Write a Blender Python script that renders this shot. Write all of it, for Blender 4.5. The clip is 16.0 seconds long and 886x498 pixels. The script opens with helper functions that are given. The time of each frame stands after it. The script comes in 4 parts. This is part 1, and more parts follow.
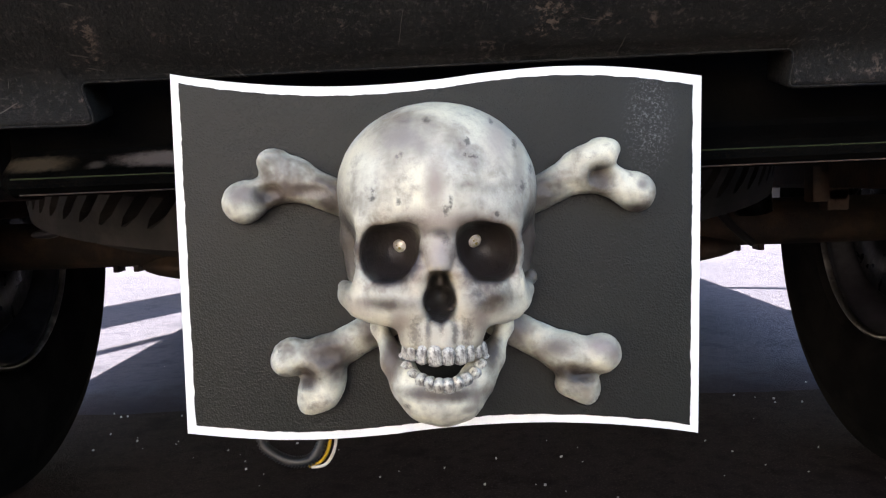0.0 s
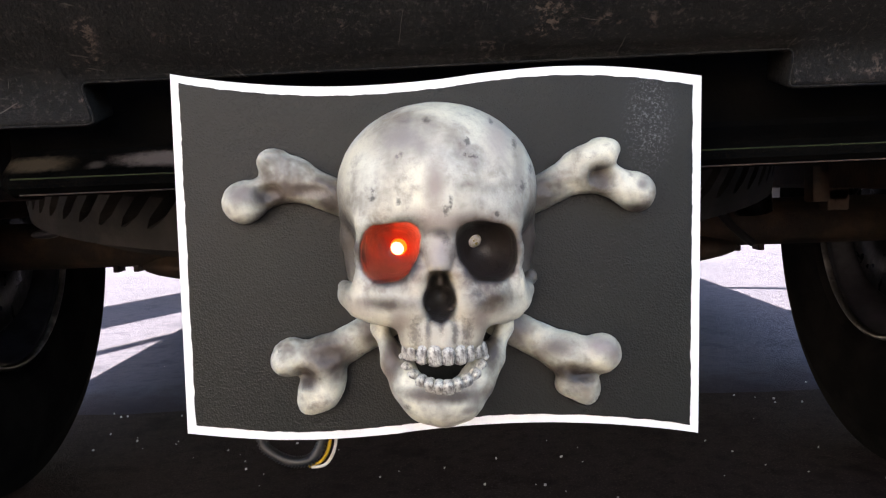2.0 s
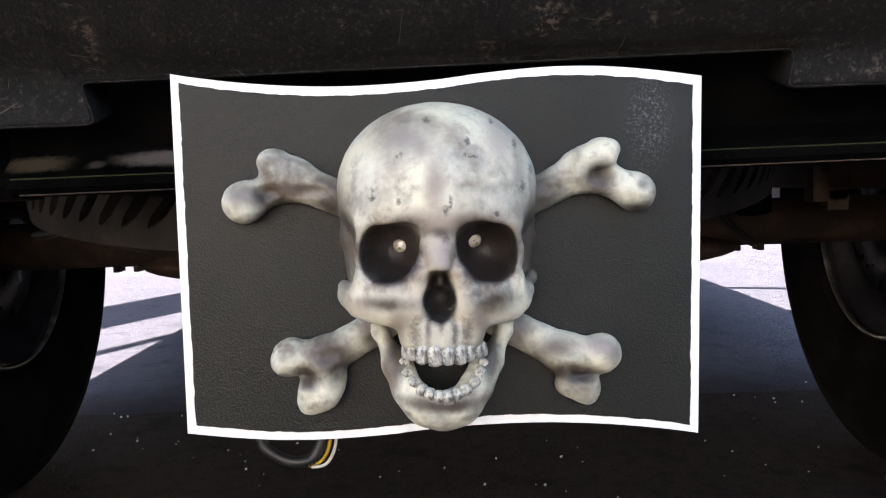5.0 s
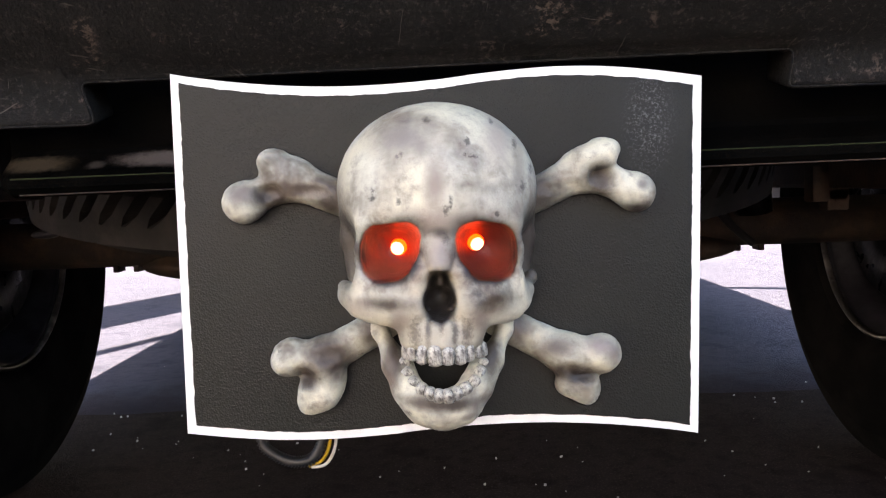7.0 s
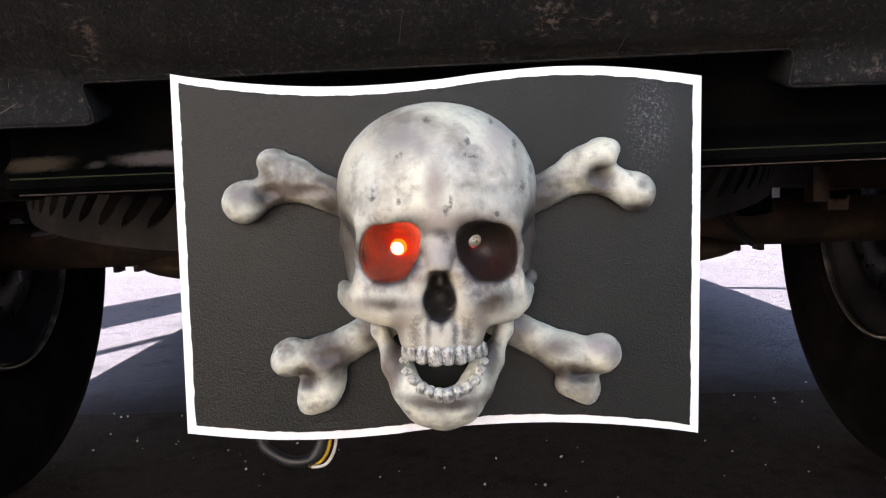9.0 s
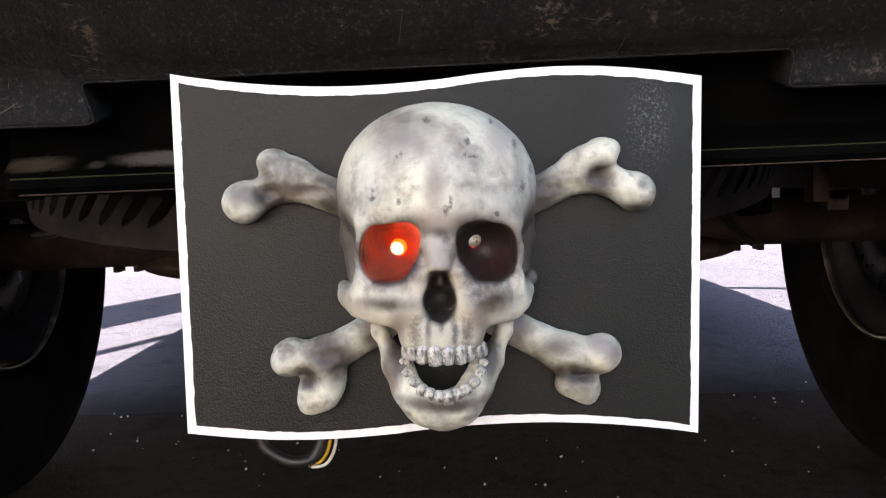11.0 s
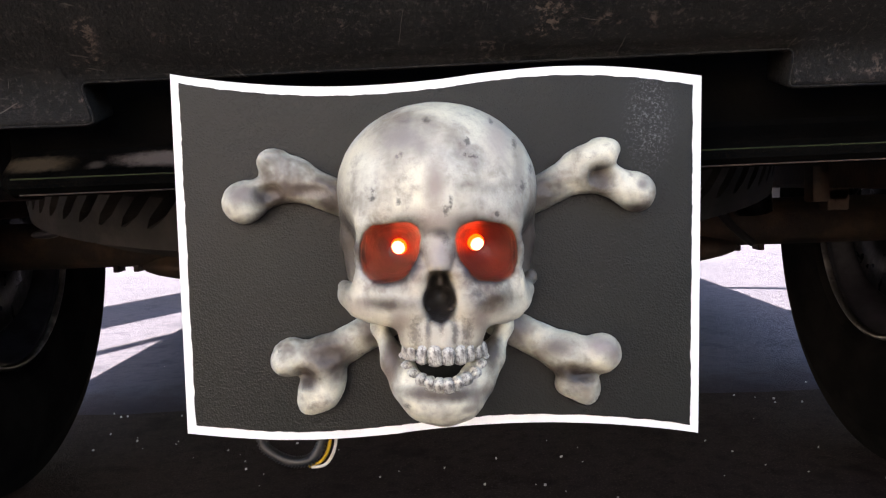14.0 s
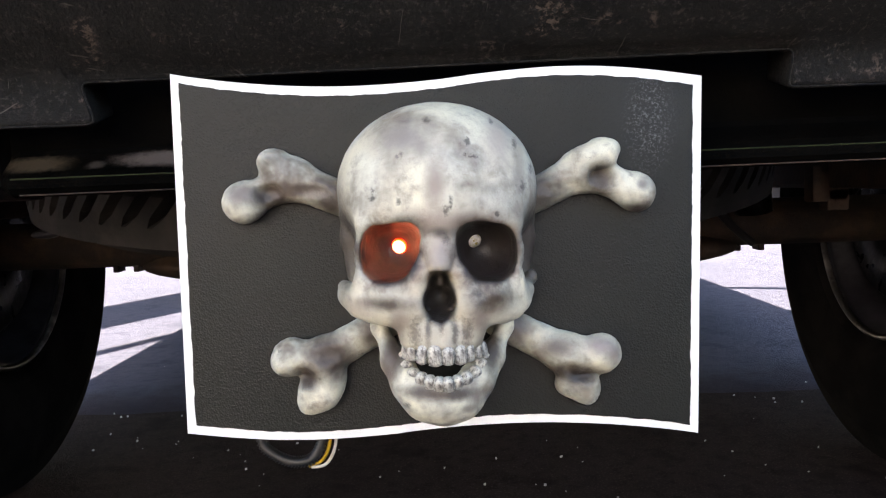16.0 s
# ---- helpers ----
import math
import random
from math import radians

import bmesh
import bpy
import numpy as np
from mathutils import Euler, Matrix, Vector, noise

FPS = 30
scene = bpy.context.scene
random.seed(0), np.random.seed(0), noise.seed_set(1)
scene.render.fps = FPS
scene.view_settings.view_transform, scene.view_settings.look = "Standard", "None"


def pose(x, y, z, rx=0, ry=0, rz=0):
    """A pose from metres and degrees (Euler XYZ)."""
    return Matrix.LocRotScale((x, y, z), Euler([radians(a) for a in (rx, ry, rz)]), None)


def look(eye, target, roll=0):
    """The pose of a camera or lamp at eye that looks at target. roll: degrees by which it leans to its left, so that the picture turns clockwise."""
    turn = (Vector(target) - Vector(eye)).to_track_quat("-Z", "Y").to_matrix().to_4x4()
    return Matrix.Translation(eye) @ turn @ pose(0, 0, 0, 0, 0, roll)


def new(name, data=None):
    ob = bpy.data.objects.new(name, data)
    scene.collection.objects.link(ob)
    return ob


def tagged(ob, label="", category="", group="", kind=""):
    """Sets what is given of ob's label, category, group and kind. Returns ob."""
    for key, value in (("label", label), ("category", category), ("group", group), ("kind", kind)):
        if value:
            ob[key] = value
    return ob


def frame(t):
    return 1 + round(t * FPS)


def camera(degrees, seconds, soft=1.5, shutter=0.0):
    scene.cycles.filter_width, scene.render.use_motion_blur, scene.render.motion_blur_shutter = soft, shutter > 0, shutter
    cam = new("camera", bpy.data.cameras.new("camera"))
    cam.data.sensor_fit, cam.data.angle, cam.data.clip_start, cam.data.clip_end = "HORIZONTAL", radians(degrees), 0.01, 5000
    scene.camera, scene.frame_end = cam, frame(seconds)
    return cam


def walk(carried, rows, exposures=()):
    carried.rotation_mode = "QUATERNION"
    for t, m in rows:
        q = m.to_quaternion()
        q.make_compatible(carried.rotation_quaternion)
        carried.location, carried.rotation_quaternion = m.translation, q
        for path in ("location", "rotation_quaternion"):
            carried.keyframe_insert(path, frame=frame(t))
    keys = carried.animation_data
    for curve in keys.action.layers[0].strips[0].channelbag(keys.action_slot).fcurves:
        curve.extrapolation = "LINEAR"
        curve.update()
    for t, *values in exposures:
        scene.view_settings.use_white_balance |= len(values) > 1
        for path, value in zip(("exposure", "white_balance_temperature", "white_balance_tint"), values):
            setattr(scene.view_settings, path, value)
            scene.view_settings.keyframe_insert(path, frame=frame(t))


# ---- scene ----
cam = camera(56, 16.0, soft=1.2)
EYE, AIM = (0, -0.5, 0.48), (0, 0, 0.44065)
walk(cam, [(0, look(EYE, AIM, -2)), (16, look(EYE, AIM, -2))], exposures=[
    (t, 3.4, 7750 + 350 * red, 15 + 4 * red) for t, red in (
        (0, 0), (0.43, 0), (0.5, 0.6), (0.8, 0.5), (0.9, 0), (1.13, 0), (1.2, 0.6), (1.5, 0.5), (1.6, 0), (1.83, 0), (1.9, 0.6), (2.2, 0.5), (2.3, 0), (2.53, 0), (2.6, 0.6), (2.9, 0.5),
        (3.0, 0), (3.23, 0), (3.3, 0.6), (3.6, 0.5), (3.7, 0), (6.33, 0), (6.4, 1), (8.93, 1), (9.0, 0.6), (11.43, 0.6), (11.5, 1), (15.8, 1), (15.9, 0.5), (16, 0))])

# ---- light: open sky behind the camera, sun ahead of the vehicle and a little to its left ----
SUN_ELEVATION, SUN_AZIMUTH = 50, -22
world = bpy.data.worlds.new("sky")
scene.world = world
world.use_nodes = True
sky = world.node_tree.nodes.new("ShaderNodeTexSky")
sky.sky_type, sky.sun_disc = "NISHITA", False
sky.sun_elevation, sky.sun_rotation = radians(SUN_ELEVATION), radians(SUN_AZIMUTH)
background = world.node_tree.nodes["Background"]
background.inputs["Strength"].default_value = 0.080
world.node_tree.links.new(sky.outputs[0], background.inputs["Color"])
sun = new("sun", bpy.data.lights.new("sun", "SUN"))
sun.data.energy, sun.data.angle, sun.data.color = 5.0, radians(0.5), (1, 0.97, 0.94)
e, a = radians(SUN_ELEVATION), radians(SUN_AZIMUTH)
sun.matrix_world = look((20 * math.sin(a) * math.cos(e), 20 * math.cos(a) * math.cos(e), 20 * math.sin(e)), (0, 0, 0))


# ---- materials ----
class Mat:
    """A small builder of node materials on object coordinates."""

    def __init__(self, name, rough=0.5, metal=0.0, spec=0.5):
        self.m = bpy.data.materials.new(name)
        self.m.use_nodes = True
        self.t = self.m.node_tree
        self.b = self.t.nodes["Principled BSDF"]
        self.b.inputs["Roughness"].default_value = rough
        self.b.inputs["Metallic"].default_value = metal
        self.b.inputs["Specular IOR Level"].default_value = spec
        self.co = self.node("ShaderNodeTexCoord").outputs["Object"]

    def node(self, kind, **values):
        n = self.t.nodes.new(kind)
        for k, v in values.items():
            if k in n.inputs:
                if isinstance(v, bpy.types.NodeSocket):
                    self.t.links.new(v, n.inputs[k])
                else:
                    n.inputs[k].default_value = v
        return n

    def link(self, a, b):
        self.t.links.new(a, b)

    def noise(self, scale, detail=4.0, rough=0.6, where=None, distort=0.0):
        return self.node("ShaderNodeTexNoise", Vector=where or self.co, Scale=scale, Detail=detail, Roughness=rough, Distortion=distort).outputs["Fac"]

    def stretched(self, scale, turn=(0, 0, 0)):
        """The object's coordinates, turned and scaled unevenly."""
        turned = self.node("ShaderNodeMapping", Vector=self.co, Rotation=turn).outputs[0]
        return self.node("ShaderNodeMapping", Vector=turned, Scale=scale).outputs[0]

    def cells(self, scale, feature="F1"):
        n = self.node("ShaderNodeTexVoronoi", Vector=self.co, Scale=scale)
        n.feature = feature
        return n.outputs["Distance"]

    def ramp(self, fac, lo, hi, out0=0.0, out1=1.0):
        n = self.t.nodes.new("ShaderNodeMapRange")
        n.interpolation_type = "SMOOTHSTEP"
        for i, v in ((0, fac), (1, lo), (2, hi), (3, out0), (4, out1)):
            if isinstance(v, bpy.types.NodeSocket):
                self.link(v, n.inputs[i])
            else:
                n.inputs[i].default_value = v
        return n.outputs[0]

    def math(self, op, a, b=0.0):
        n = self.t.nodes.new("ShaderNodeMath")
        n.operation = op
        for i, v in ((0, a), (1, b)):
            if isinstance(v, bpy.types.NodeSocket):
                self.link(v, n.inputs[i])
            else:
                n.inputs[i].default_value = v
        return n.outputs[0]

    def mix(self, fac, a, b):
        n = self.t.nodes.new("ShaderNodeMix")
        n.data_type = "RGBA"
        for i, v in ((0, fac), (6, a), (7, b)):
            if isinstance(v, bpy.types.NodeSocket):
                self.link(v, n.inputs[i])
            elif i:
                n.inputs[i].default_value = (*v, 1)
            else:
                n.inputs[i].default_value = v
        return n.outputs[2]

    def blob(self, centre, radii):
        """Distance from a centre in object space, 1 on the ellipsoid of those radii; metres."""
        s = self.t.nodes.new("ShaderNodeVectorMath")
        s.operation = "SUBTRACT"
        self.link(self.co, s.inputs[0])
        s.inputs[1].default_value = centre
        d = self.t.nodes.new("ShaderNodeVectorMath")
        d.operation = "DIVIDE"
        self.link(s.outputs[0], d.inputs[0])
        d.inputs[1].default_value = radii
        n = self.t.nodes.new("ShaderNodeVectorMath")
        n.operation = "LENGTH"
        self.link(d.outputs[0], n.inputs[0])
        return n.outputs["Value"]

    def colour(self, c):
        if isinstance(c, bpy.types.NodeSocket):
            self.link(c, self.b.inputs["Base Color"])
        else:
            self.b.inputs["Base Color"].default_value = (*c, 1)
        return self

    def rough(self, r):
        self.link(r, self.b.inputs["Roughness"])
        return self

    def bump(self, height, distance, strength=1.0):
        n = self.node("ShaderNodeBump", Height=height, Distance=distance, Strength=strength)
        self.link(n.outputs[0], self.b.inputs["Normal"])
        return self


def at(p):
    """Millimetres (across, outward, up) on the plaque to metres in its space."""
    return Vector((p[0] / 1000, -p[1] / 1000, p[2] / 1000))


def bone_paint(name, tinted=(), origin=(0, 0, 0), wash=0.74, shift=0.0, tone=(0.12, 0.086, 0.062), lo=0.43):
    """Off-white resin under brown-grey washes, with the areas given as (centre, radii, colour, softness) coloured
    over.
    """
    k = Mat(name, 0.42)
    big = k.noise(24 + shift, 4, 0.6)
    mid = k.noise(75 + shift, 5, 0.65, distort=0.2)
    fine = k.noise(900, 3, 0.7)
    c = k.mix(k.ramp(k.noise(16 + shift, 3), 0.40, 0.62), (0.73, 0.70, 0.545), (0.63, 0.635, 0.54))
    c = k.mix(k.math("MULTIPLY", k.ramp(big, lo, lo + 0.26), wash), c, tone)
    c = k.mix(k.math("MULTIPLY", k.ramp(mid, 0.48, 0.76), wash * 0.8), c, (0.14, 0.105, 0.085))
    c = k.mix(k.math("MULTIPLY", k.ramp(fine, 0.50, 0.72), 0.22), c, (0.25, 0.20, 0.17))
    c = k.mix(k.math("MULTIPLY", k.ramp(k.noise(230, 5, 0.75), 0.57, 0.74), 0.24), c, (0.20, 0.16, 0.14))
    scuff = k.math("MULTIPLY", k.ramp(k.noise(60, 2, 0.5), 0.67, 0.73), k.ramp(k.noise(420, 4, 0.8), 0.48, 0.60))
    c = k.mix(k.math("MULTIPLY", scuff, 0.8), c, (0.05, 0.04, 0.04))
    rub = k.math("MULTIPLY", k.math("SUBTRACT", k.noise(420, 5, 0.8), 0.5), 4.0)
    blur = k.math("ADD", k.math("MULTIPLY", k.math("SUBTRACT", mid, 0.5), 1.1), k.math("MULTIPLY", k.math("SUBTRACT", k.noise(300, 4, 0.7), 0.5), 0.35))
    even = k.math("MULTIPLY", k.math("SUBTRACT", mid, 0.5), 0.3)
    for centre, radii, paint, soft in tinted:
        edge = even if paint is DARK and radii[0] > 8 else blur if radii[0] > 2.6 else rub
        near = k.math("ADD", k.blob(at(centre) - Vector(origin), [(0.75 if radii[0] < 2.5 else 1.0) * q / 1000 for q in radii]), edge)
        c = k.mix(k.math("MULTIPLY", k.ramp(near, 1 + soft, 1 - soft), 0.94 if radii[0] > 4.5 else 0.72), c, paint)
    k.colour(c)
    k.rough(k.ramp(mid, 0.3, 0.7, 0.36, 0.52))
    return k.bump(k.math("ADD", k.math("ADD", fine, k.math("MULTIPLY", mid, 4.0)), k.math("MULTIPLY", k.noise(210, 4, 0.6), 2.5)), 0.0005, 0.42).m


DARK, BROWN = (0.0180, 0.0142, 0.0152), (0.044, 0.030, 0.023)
HINGE = (-0.7, 8, -20.9)
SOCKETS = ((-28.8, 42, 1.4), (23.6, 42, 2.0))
# sockets and nose sprayed black; temples, brow, cheeks and lower face coloured darker
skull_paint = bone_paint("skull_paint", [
    ((-2.0, 55, -19.8), (36, 40, 33), (0.44, 0.385, 0.29), 0.7), ((-2.0, 60, 3.5), (8, 20, 14), (0.34, 0.29, 0.26), 0.9),
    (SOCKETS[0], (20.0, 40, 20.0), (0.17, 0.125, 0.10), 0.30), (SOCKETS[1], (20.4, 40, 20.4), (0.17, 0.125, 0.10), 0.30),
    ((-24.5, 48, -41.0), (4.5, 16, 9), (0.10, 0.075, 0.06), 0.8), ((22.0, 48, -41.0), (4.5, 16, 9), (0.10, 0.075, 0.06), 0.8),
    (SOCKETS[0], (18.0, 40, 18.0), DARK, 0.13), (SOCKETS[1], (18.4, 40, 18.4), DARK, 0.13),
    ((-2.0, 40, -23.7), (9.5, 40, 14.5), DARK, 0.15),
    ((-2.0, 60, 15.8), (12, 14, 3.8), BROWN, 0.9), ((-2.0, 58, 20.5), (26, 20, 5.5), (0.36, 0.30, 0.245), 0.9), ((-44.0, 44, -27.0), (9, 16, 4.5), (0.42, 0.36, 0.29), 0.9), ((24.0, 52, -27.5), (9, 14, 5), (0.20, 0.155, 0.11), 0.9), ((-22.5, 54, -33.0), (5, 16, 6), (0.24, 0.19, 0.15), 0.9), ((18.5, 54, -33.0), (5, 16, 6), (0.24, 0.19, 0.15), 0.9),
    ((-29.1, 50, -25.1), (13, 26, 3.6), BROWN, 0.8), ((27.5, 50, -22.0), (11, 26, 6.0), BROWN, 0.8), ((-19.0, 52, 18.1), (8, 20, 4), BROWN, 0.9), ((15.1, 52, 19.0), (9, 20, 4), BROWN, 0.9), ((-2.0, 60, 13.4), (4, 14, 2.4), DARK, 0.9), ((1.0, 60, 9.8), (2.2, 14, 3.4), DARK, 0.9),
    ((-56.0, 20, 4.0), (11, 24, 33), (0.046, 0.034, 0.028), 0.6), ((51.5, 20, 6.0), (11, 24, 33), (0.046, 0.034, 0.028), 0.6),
    ((-8.2, 64, -39.0), (1.9, 14, 8), BROWN, 0.9), ((-14.9, 60, -41.0), (2.6, 14, 7), BROWN, 0.9), ((6.4, 64, -39.1), (2.0, 14, 8), BROWN, 0.9), ((12.8, 60, -39.8), (2.6, 14, 7), BROWN, 0.9), ((-0.8, 64, -35.1), (1.8, 14, 5), BROWN, 0.9),
    ((-4.3, 62, 37.9), (5, 14, 13), (0.32, 0.265, 0.215), 0.9), ((-22.0, 50, 63.5), (16, 30, 10), (0.25, 0.225, 0.20), 0.9), ((29.6, 40, 62.5), (7, 30, 14), (0.44, 0.40, 0.34), 0.9), ((40.6, 30, 44.1), (3.2, 30, 15), (0.17, 0.14, 0.13), 0.9),
    ((-37.8, 55, 31.2), (2.2, 14, 1.8), DARK, 0.5), ((-23.4, 60, 29.8), (1.6, 14, 2.0), DARK, 0.6), ((3.7, 62, 29.6), (1.3, 14, 4.2), DARK, 0.6), ((1.6, 62, 25.4), (2.2, 14, 3.0), DARK, 0.8), ((12.7, 55, 61.7), (1.8, 14, 2.6), DARK, 0.6),
    ((28.6, 58, 23.2), (1.7, 14, 2.0), DARK, 0.5), ((-11.8, 58, 58.0), (3.5, 14, 5.5), (0.27, 0.24, 0.20), 0.9), ((-9.5, 50, 73.4), (2.4, 20, 2.2), DARK, 0.9), ((-21.3, 50, 73.1), (4, 20, 1.8), (0.16, 0.14, 0.13), 0.8),
    ((26.2, 40, 73.9), (1.5, 30, 2.5), DARK, 0.7), ((39.2, 30, 61.4), (1.8, 30, 4), DARK, 0.8), ((48.4, 22, 47.4), (1.8, 30, 4), DARK, 0.8), ((43.2, 30, 37.8), (2.4, 30, 4), DARK, 0.8)])
# black inside the jaw's arch, brown along its sides and below the teeth
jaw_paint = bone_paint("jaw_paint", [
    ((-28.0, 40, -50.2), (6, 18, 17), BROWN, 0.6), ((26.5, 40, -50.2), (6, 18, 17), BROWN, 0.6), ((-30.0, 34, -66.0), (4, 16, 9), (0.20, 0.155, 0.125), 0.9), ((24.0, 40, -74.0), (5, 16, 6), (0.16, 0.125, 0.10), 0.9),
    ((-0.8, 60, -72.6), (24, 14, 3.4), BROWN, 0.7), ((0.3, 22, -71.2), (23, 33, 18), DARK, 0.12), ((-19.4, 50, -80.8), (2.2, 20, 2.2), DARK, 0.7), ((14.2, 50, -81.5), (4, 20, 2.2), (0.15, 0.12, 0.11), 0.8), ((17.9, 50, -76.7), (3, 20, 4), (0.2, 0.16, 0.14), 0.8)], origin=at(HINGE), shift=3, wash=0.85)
# browner at the skull ends, hollows, creases and lower edges
bone_white = bone_paint("bone_paint", [
    ((-96.7, 19, 32.8), (9, 14, 6), BROWN, 0.9), ((92.3, 19, 40.3), (6, 14, 9), BROWN, 0.9), ((-64.2, 19, -64.5), (8, 14, 13), (0.095, 0.075, 0.066), 0.9), ((-79.2, 19, -75.2), (7, 14, 6), BROWN, 0.9),
    ((78.2, 19, -74.0), (8, 14, 9), BROWN, 0.9), ((66.4, 19, -56.2), (12, 14, 6), (0.095, 0.075, 0.066), 0.9), ((112.2, 19, 24.7), (9, 14, 4), DARK, 0.8), ((115.1, 19, 39.3), (3, 14, 3), (0.07,0.055,0.06), 0.8),
    ((-63.2, 19, 28.0), (11, 14, 14), BROWN, 0.9), ((56.6, 19, 34.5), (11, 14, 16), BROWN, 0.9), ((-102, 19, 31.7), (10, 14, 5.5), BROWN, 0.9), ((-82, 19, 35.5), (12, 14, 4.5), (0.17, 0.13, 0.105), 0.9), ((89.4, 19, 44.0), (9, 14, 8), BROWN, 0.8), ((-64.0, 19, -60.7), (13, 14, 8.5), BROWN, 0.8), ((-80.5, 17, -74.0), (7, 16, 6.5), BROWN, 0.8), ((68.0, 19, -72.0), (9, 14, 6), BROWN, 0.8), ((84.5, 17, -74.0), (10, 14, 3.5), (0.030, 0.022, 0.019), 0.8), ((91.0, 19, -55.0), (8, 14, 5), (0.30, 0.26, 0.24), 0.9), ((-42.6, 19, -47.8), (7, 14, 9), BROWN, 0.9), ((42.1, 19, -42.8), (8, 14, 13), (0.095, 0.075, 0.066), 0.9), ((-98.7, 19, 52.3), (4, 14, 3), BROWN, 0.9),
    ((-116.9, 19, 32.8), (6, 14, 5), (0.20, 0.17, 0.15), 0.9), ((99.5, 19, -59.5), (5, 14, 6), (0.20, 0.17, 0.15), 0.9)], wash=1.0, shift=1, tone=(0.095, 0.066, 0.046), lo=0.41)

k = Mat("tooth_paint", 0.4)
streak = k.noise(1.0, 4, 0.7, k.stretched((900, 900, 190)))
c = k.mix(k.ramp(k.noise(330, 5, 0.75), 0.42, 0.68), (0.66, 0.63, 0.54), (0.11, 0.097, 0.088))
c = k.mix(k.math("MULTIPLY", k.ramp(k.noise(120, 3, 0.6), 0.45, 0.66), 0.6), c, (0.14, 0.125, 0.115))
c = k.mix(k.math("MULTIPLY", k.ramp(streak, 0.50, 0.66), 0.75), c, (0.07, 0.06, 0.055))
tooth_paint = k.colour(c).bump(k.noise(500, 4, 0.7), 0.0006, 0.6).m

k = Mat("textured_black_coating", 0.46, spec=0.36)
pebble = k.math("ADD", k.ramp(k.cells(760), 0.05, 0.75, 1.0, 0.0), k.math("MULTIPLY", k.noise(330, 4, 0.65), 1.6))
# pale specks and a soft bluish lightening near the top right corner
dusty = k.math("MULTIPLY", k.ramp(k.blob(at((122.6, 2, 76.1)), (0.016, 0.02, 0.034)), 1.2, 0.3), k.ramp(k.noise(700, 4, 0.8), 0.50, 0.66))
pale_corner = k.math("MULTIPLY", k.ramp(k.blob(at((122.5, 2, 81.1)), (0.03, 0.02, 0.03)), 1.3, 0.2), 0.35)
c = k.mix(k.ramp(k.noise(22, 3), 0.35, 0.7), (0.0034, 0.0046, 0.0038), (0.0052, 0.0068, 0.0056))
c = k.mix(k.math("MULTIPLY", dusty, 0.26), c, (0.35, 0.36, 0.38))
c = k.mix(k.math("MULTIPLY", pale_corner, 0.12), c, (0.12, 0.13, 0.15))
black_coating = k.colour(c).bump(pebble, 0.00045, 0.36).m

k = Mat("white_edge_paint", 0.45)
c = k.mix(k.ramp(k.noise(60, 4), 0.5, 0.75), (0.92, 0.90, 0.86), (0.84, 0.84, 0.83))
white_paint = k.colour(c).bump(k.noise(350, 3), 0.0003, 0.5).m

k = Mat("grained_black_plastic", 0.7, spec=0.15)
scr = k.math("MULTIPLY", k.ramp(k.noise(9, 3), 0.36, 0.62, 0.6, 1.0), k.ramp(k.noise(260, 5, 0.85), 0.53, 0.66))
c = k.mix(k.ramp(k.noise(14, 4), 0.35, 0.7), (0.0098, 0.0094, 0.0091), (0.0165, 0.0157, 0.0150))
c = k.mix(k.math("MULTIPLY", scr, 0.45), c, (0.13, 0.112, 0.098))
for seed, turn in enumerate((0.45, -0.6, 1.3, -0.15)):
    line = k.noise(1.0, 2, 0.5, k.stretched((26 + 4 * seed, 9, 560), (0, turn, 0)))
    where = k.ramp(k.noise(13 + 3 * seed, 3, 0.6), 0.54, 0.62)
    c = k.mix(k.math("MULTIPLY", k.math("MULTIPLY", k.ramp(line, 0.68, 0.74), where), 0.5), c, (0.17, 0.15, 0.13))
c = k.mix(k.math("MULTIPLY", k.math("MULTIPLY", k.ramp(k.noise(22, 3), 0.60, 0.66), k.ramp(k.noise(190, 4, 0.8), 0.50, 0.58)), 0.5), c, (0.17, 0.125, 0.10))
black_plastic = k.colour(c).bump(k.math("ADD", k.noise(420, 4, 0.75), k.math("MULTIPLY", k.noise(150, 3), 0.6)), 0.0016, 1.0).m

k = Mat("black_chassis_paint", 0.45, spec=0.12)
c = k.mix(k.ramp(k.noise(11, 5, 0.65), 0.45, 0.65), (0.0016, 0.0016, 0.0015), (0.0045, 0.004, 0.0034))
c = k.mix(k.ramp(k.noise(60, 4), 0.62, 0.75), c, (0.006, 0.007, 0.0045))
# upward faces turn paler in noise patches
up = k.node("ShaderNodeSeparateXYZ")
k.link(k.node("ShaderNodeNewGeometry").outputs["Normal"], up.inputs[0])
pale_tops = k.math("MULTIPLY", k.ramp(up.outputs["Z"], 0.25, 0.7), k.ramp(k.noise(13, 4, 0.6), 0.44, 0.60))
c = k.mix(k.math("MULTIPLY", pale_tops, 0.8), c, (0.045, 0.038, 0.033))
chassis_paint = k.colour(c).rough(k.ramp(k.noise(40, 4), 0.3, 0.7, 0.22, 0.5)).bump(k.noise(200, 4), 0.0008, 0.5).m

k = Mat("rusty_axle_iron", 0.75, 0.2)
c = k.mix(k.ramp(k.noise(16, 5, 0.7), 0.4, 0.66), (0.018, 0.012, 0.010), (0.065, 0.038, 0.024))
rusty_iron = k.colour(c).bump(k.noise(150, 5), 0.002, 0.6).m

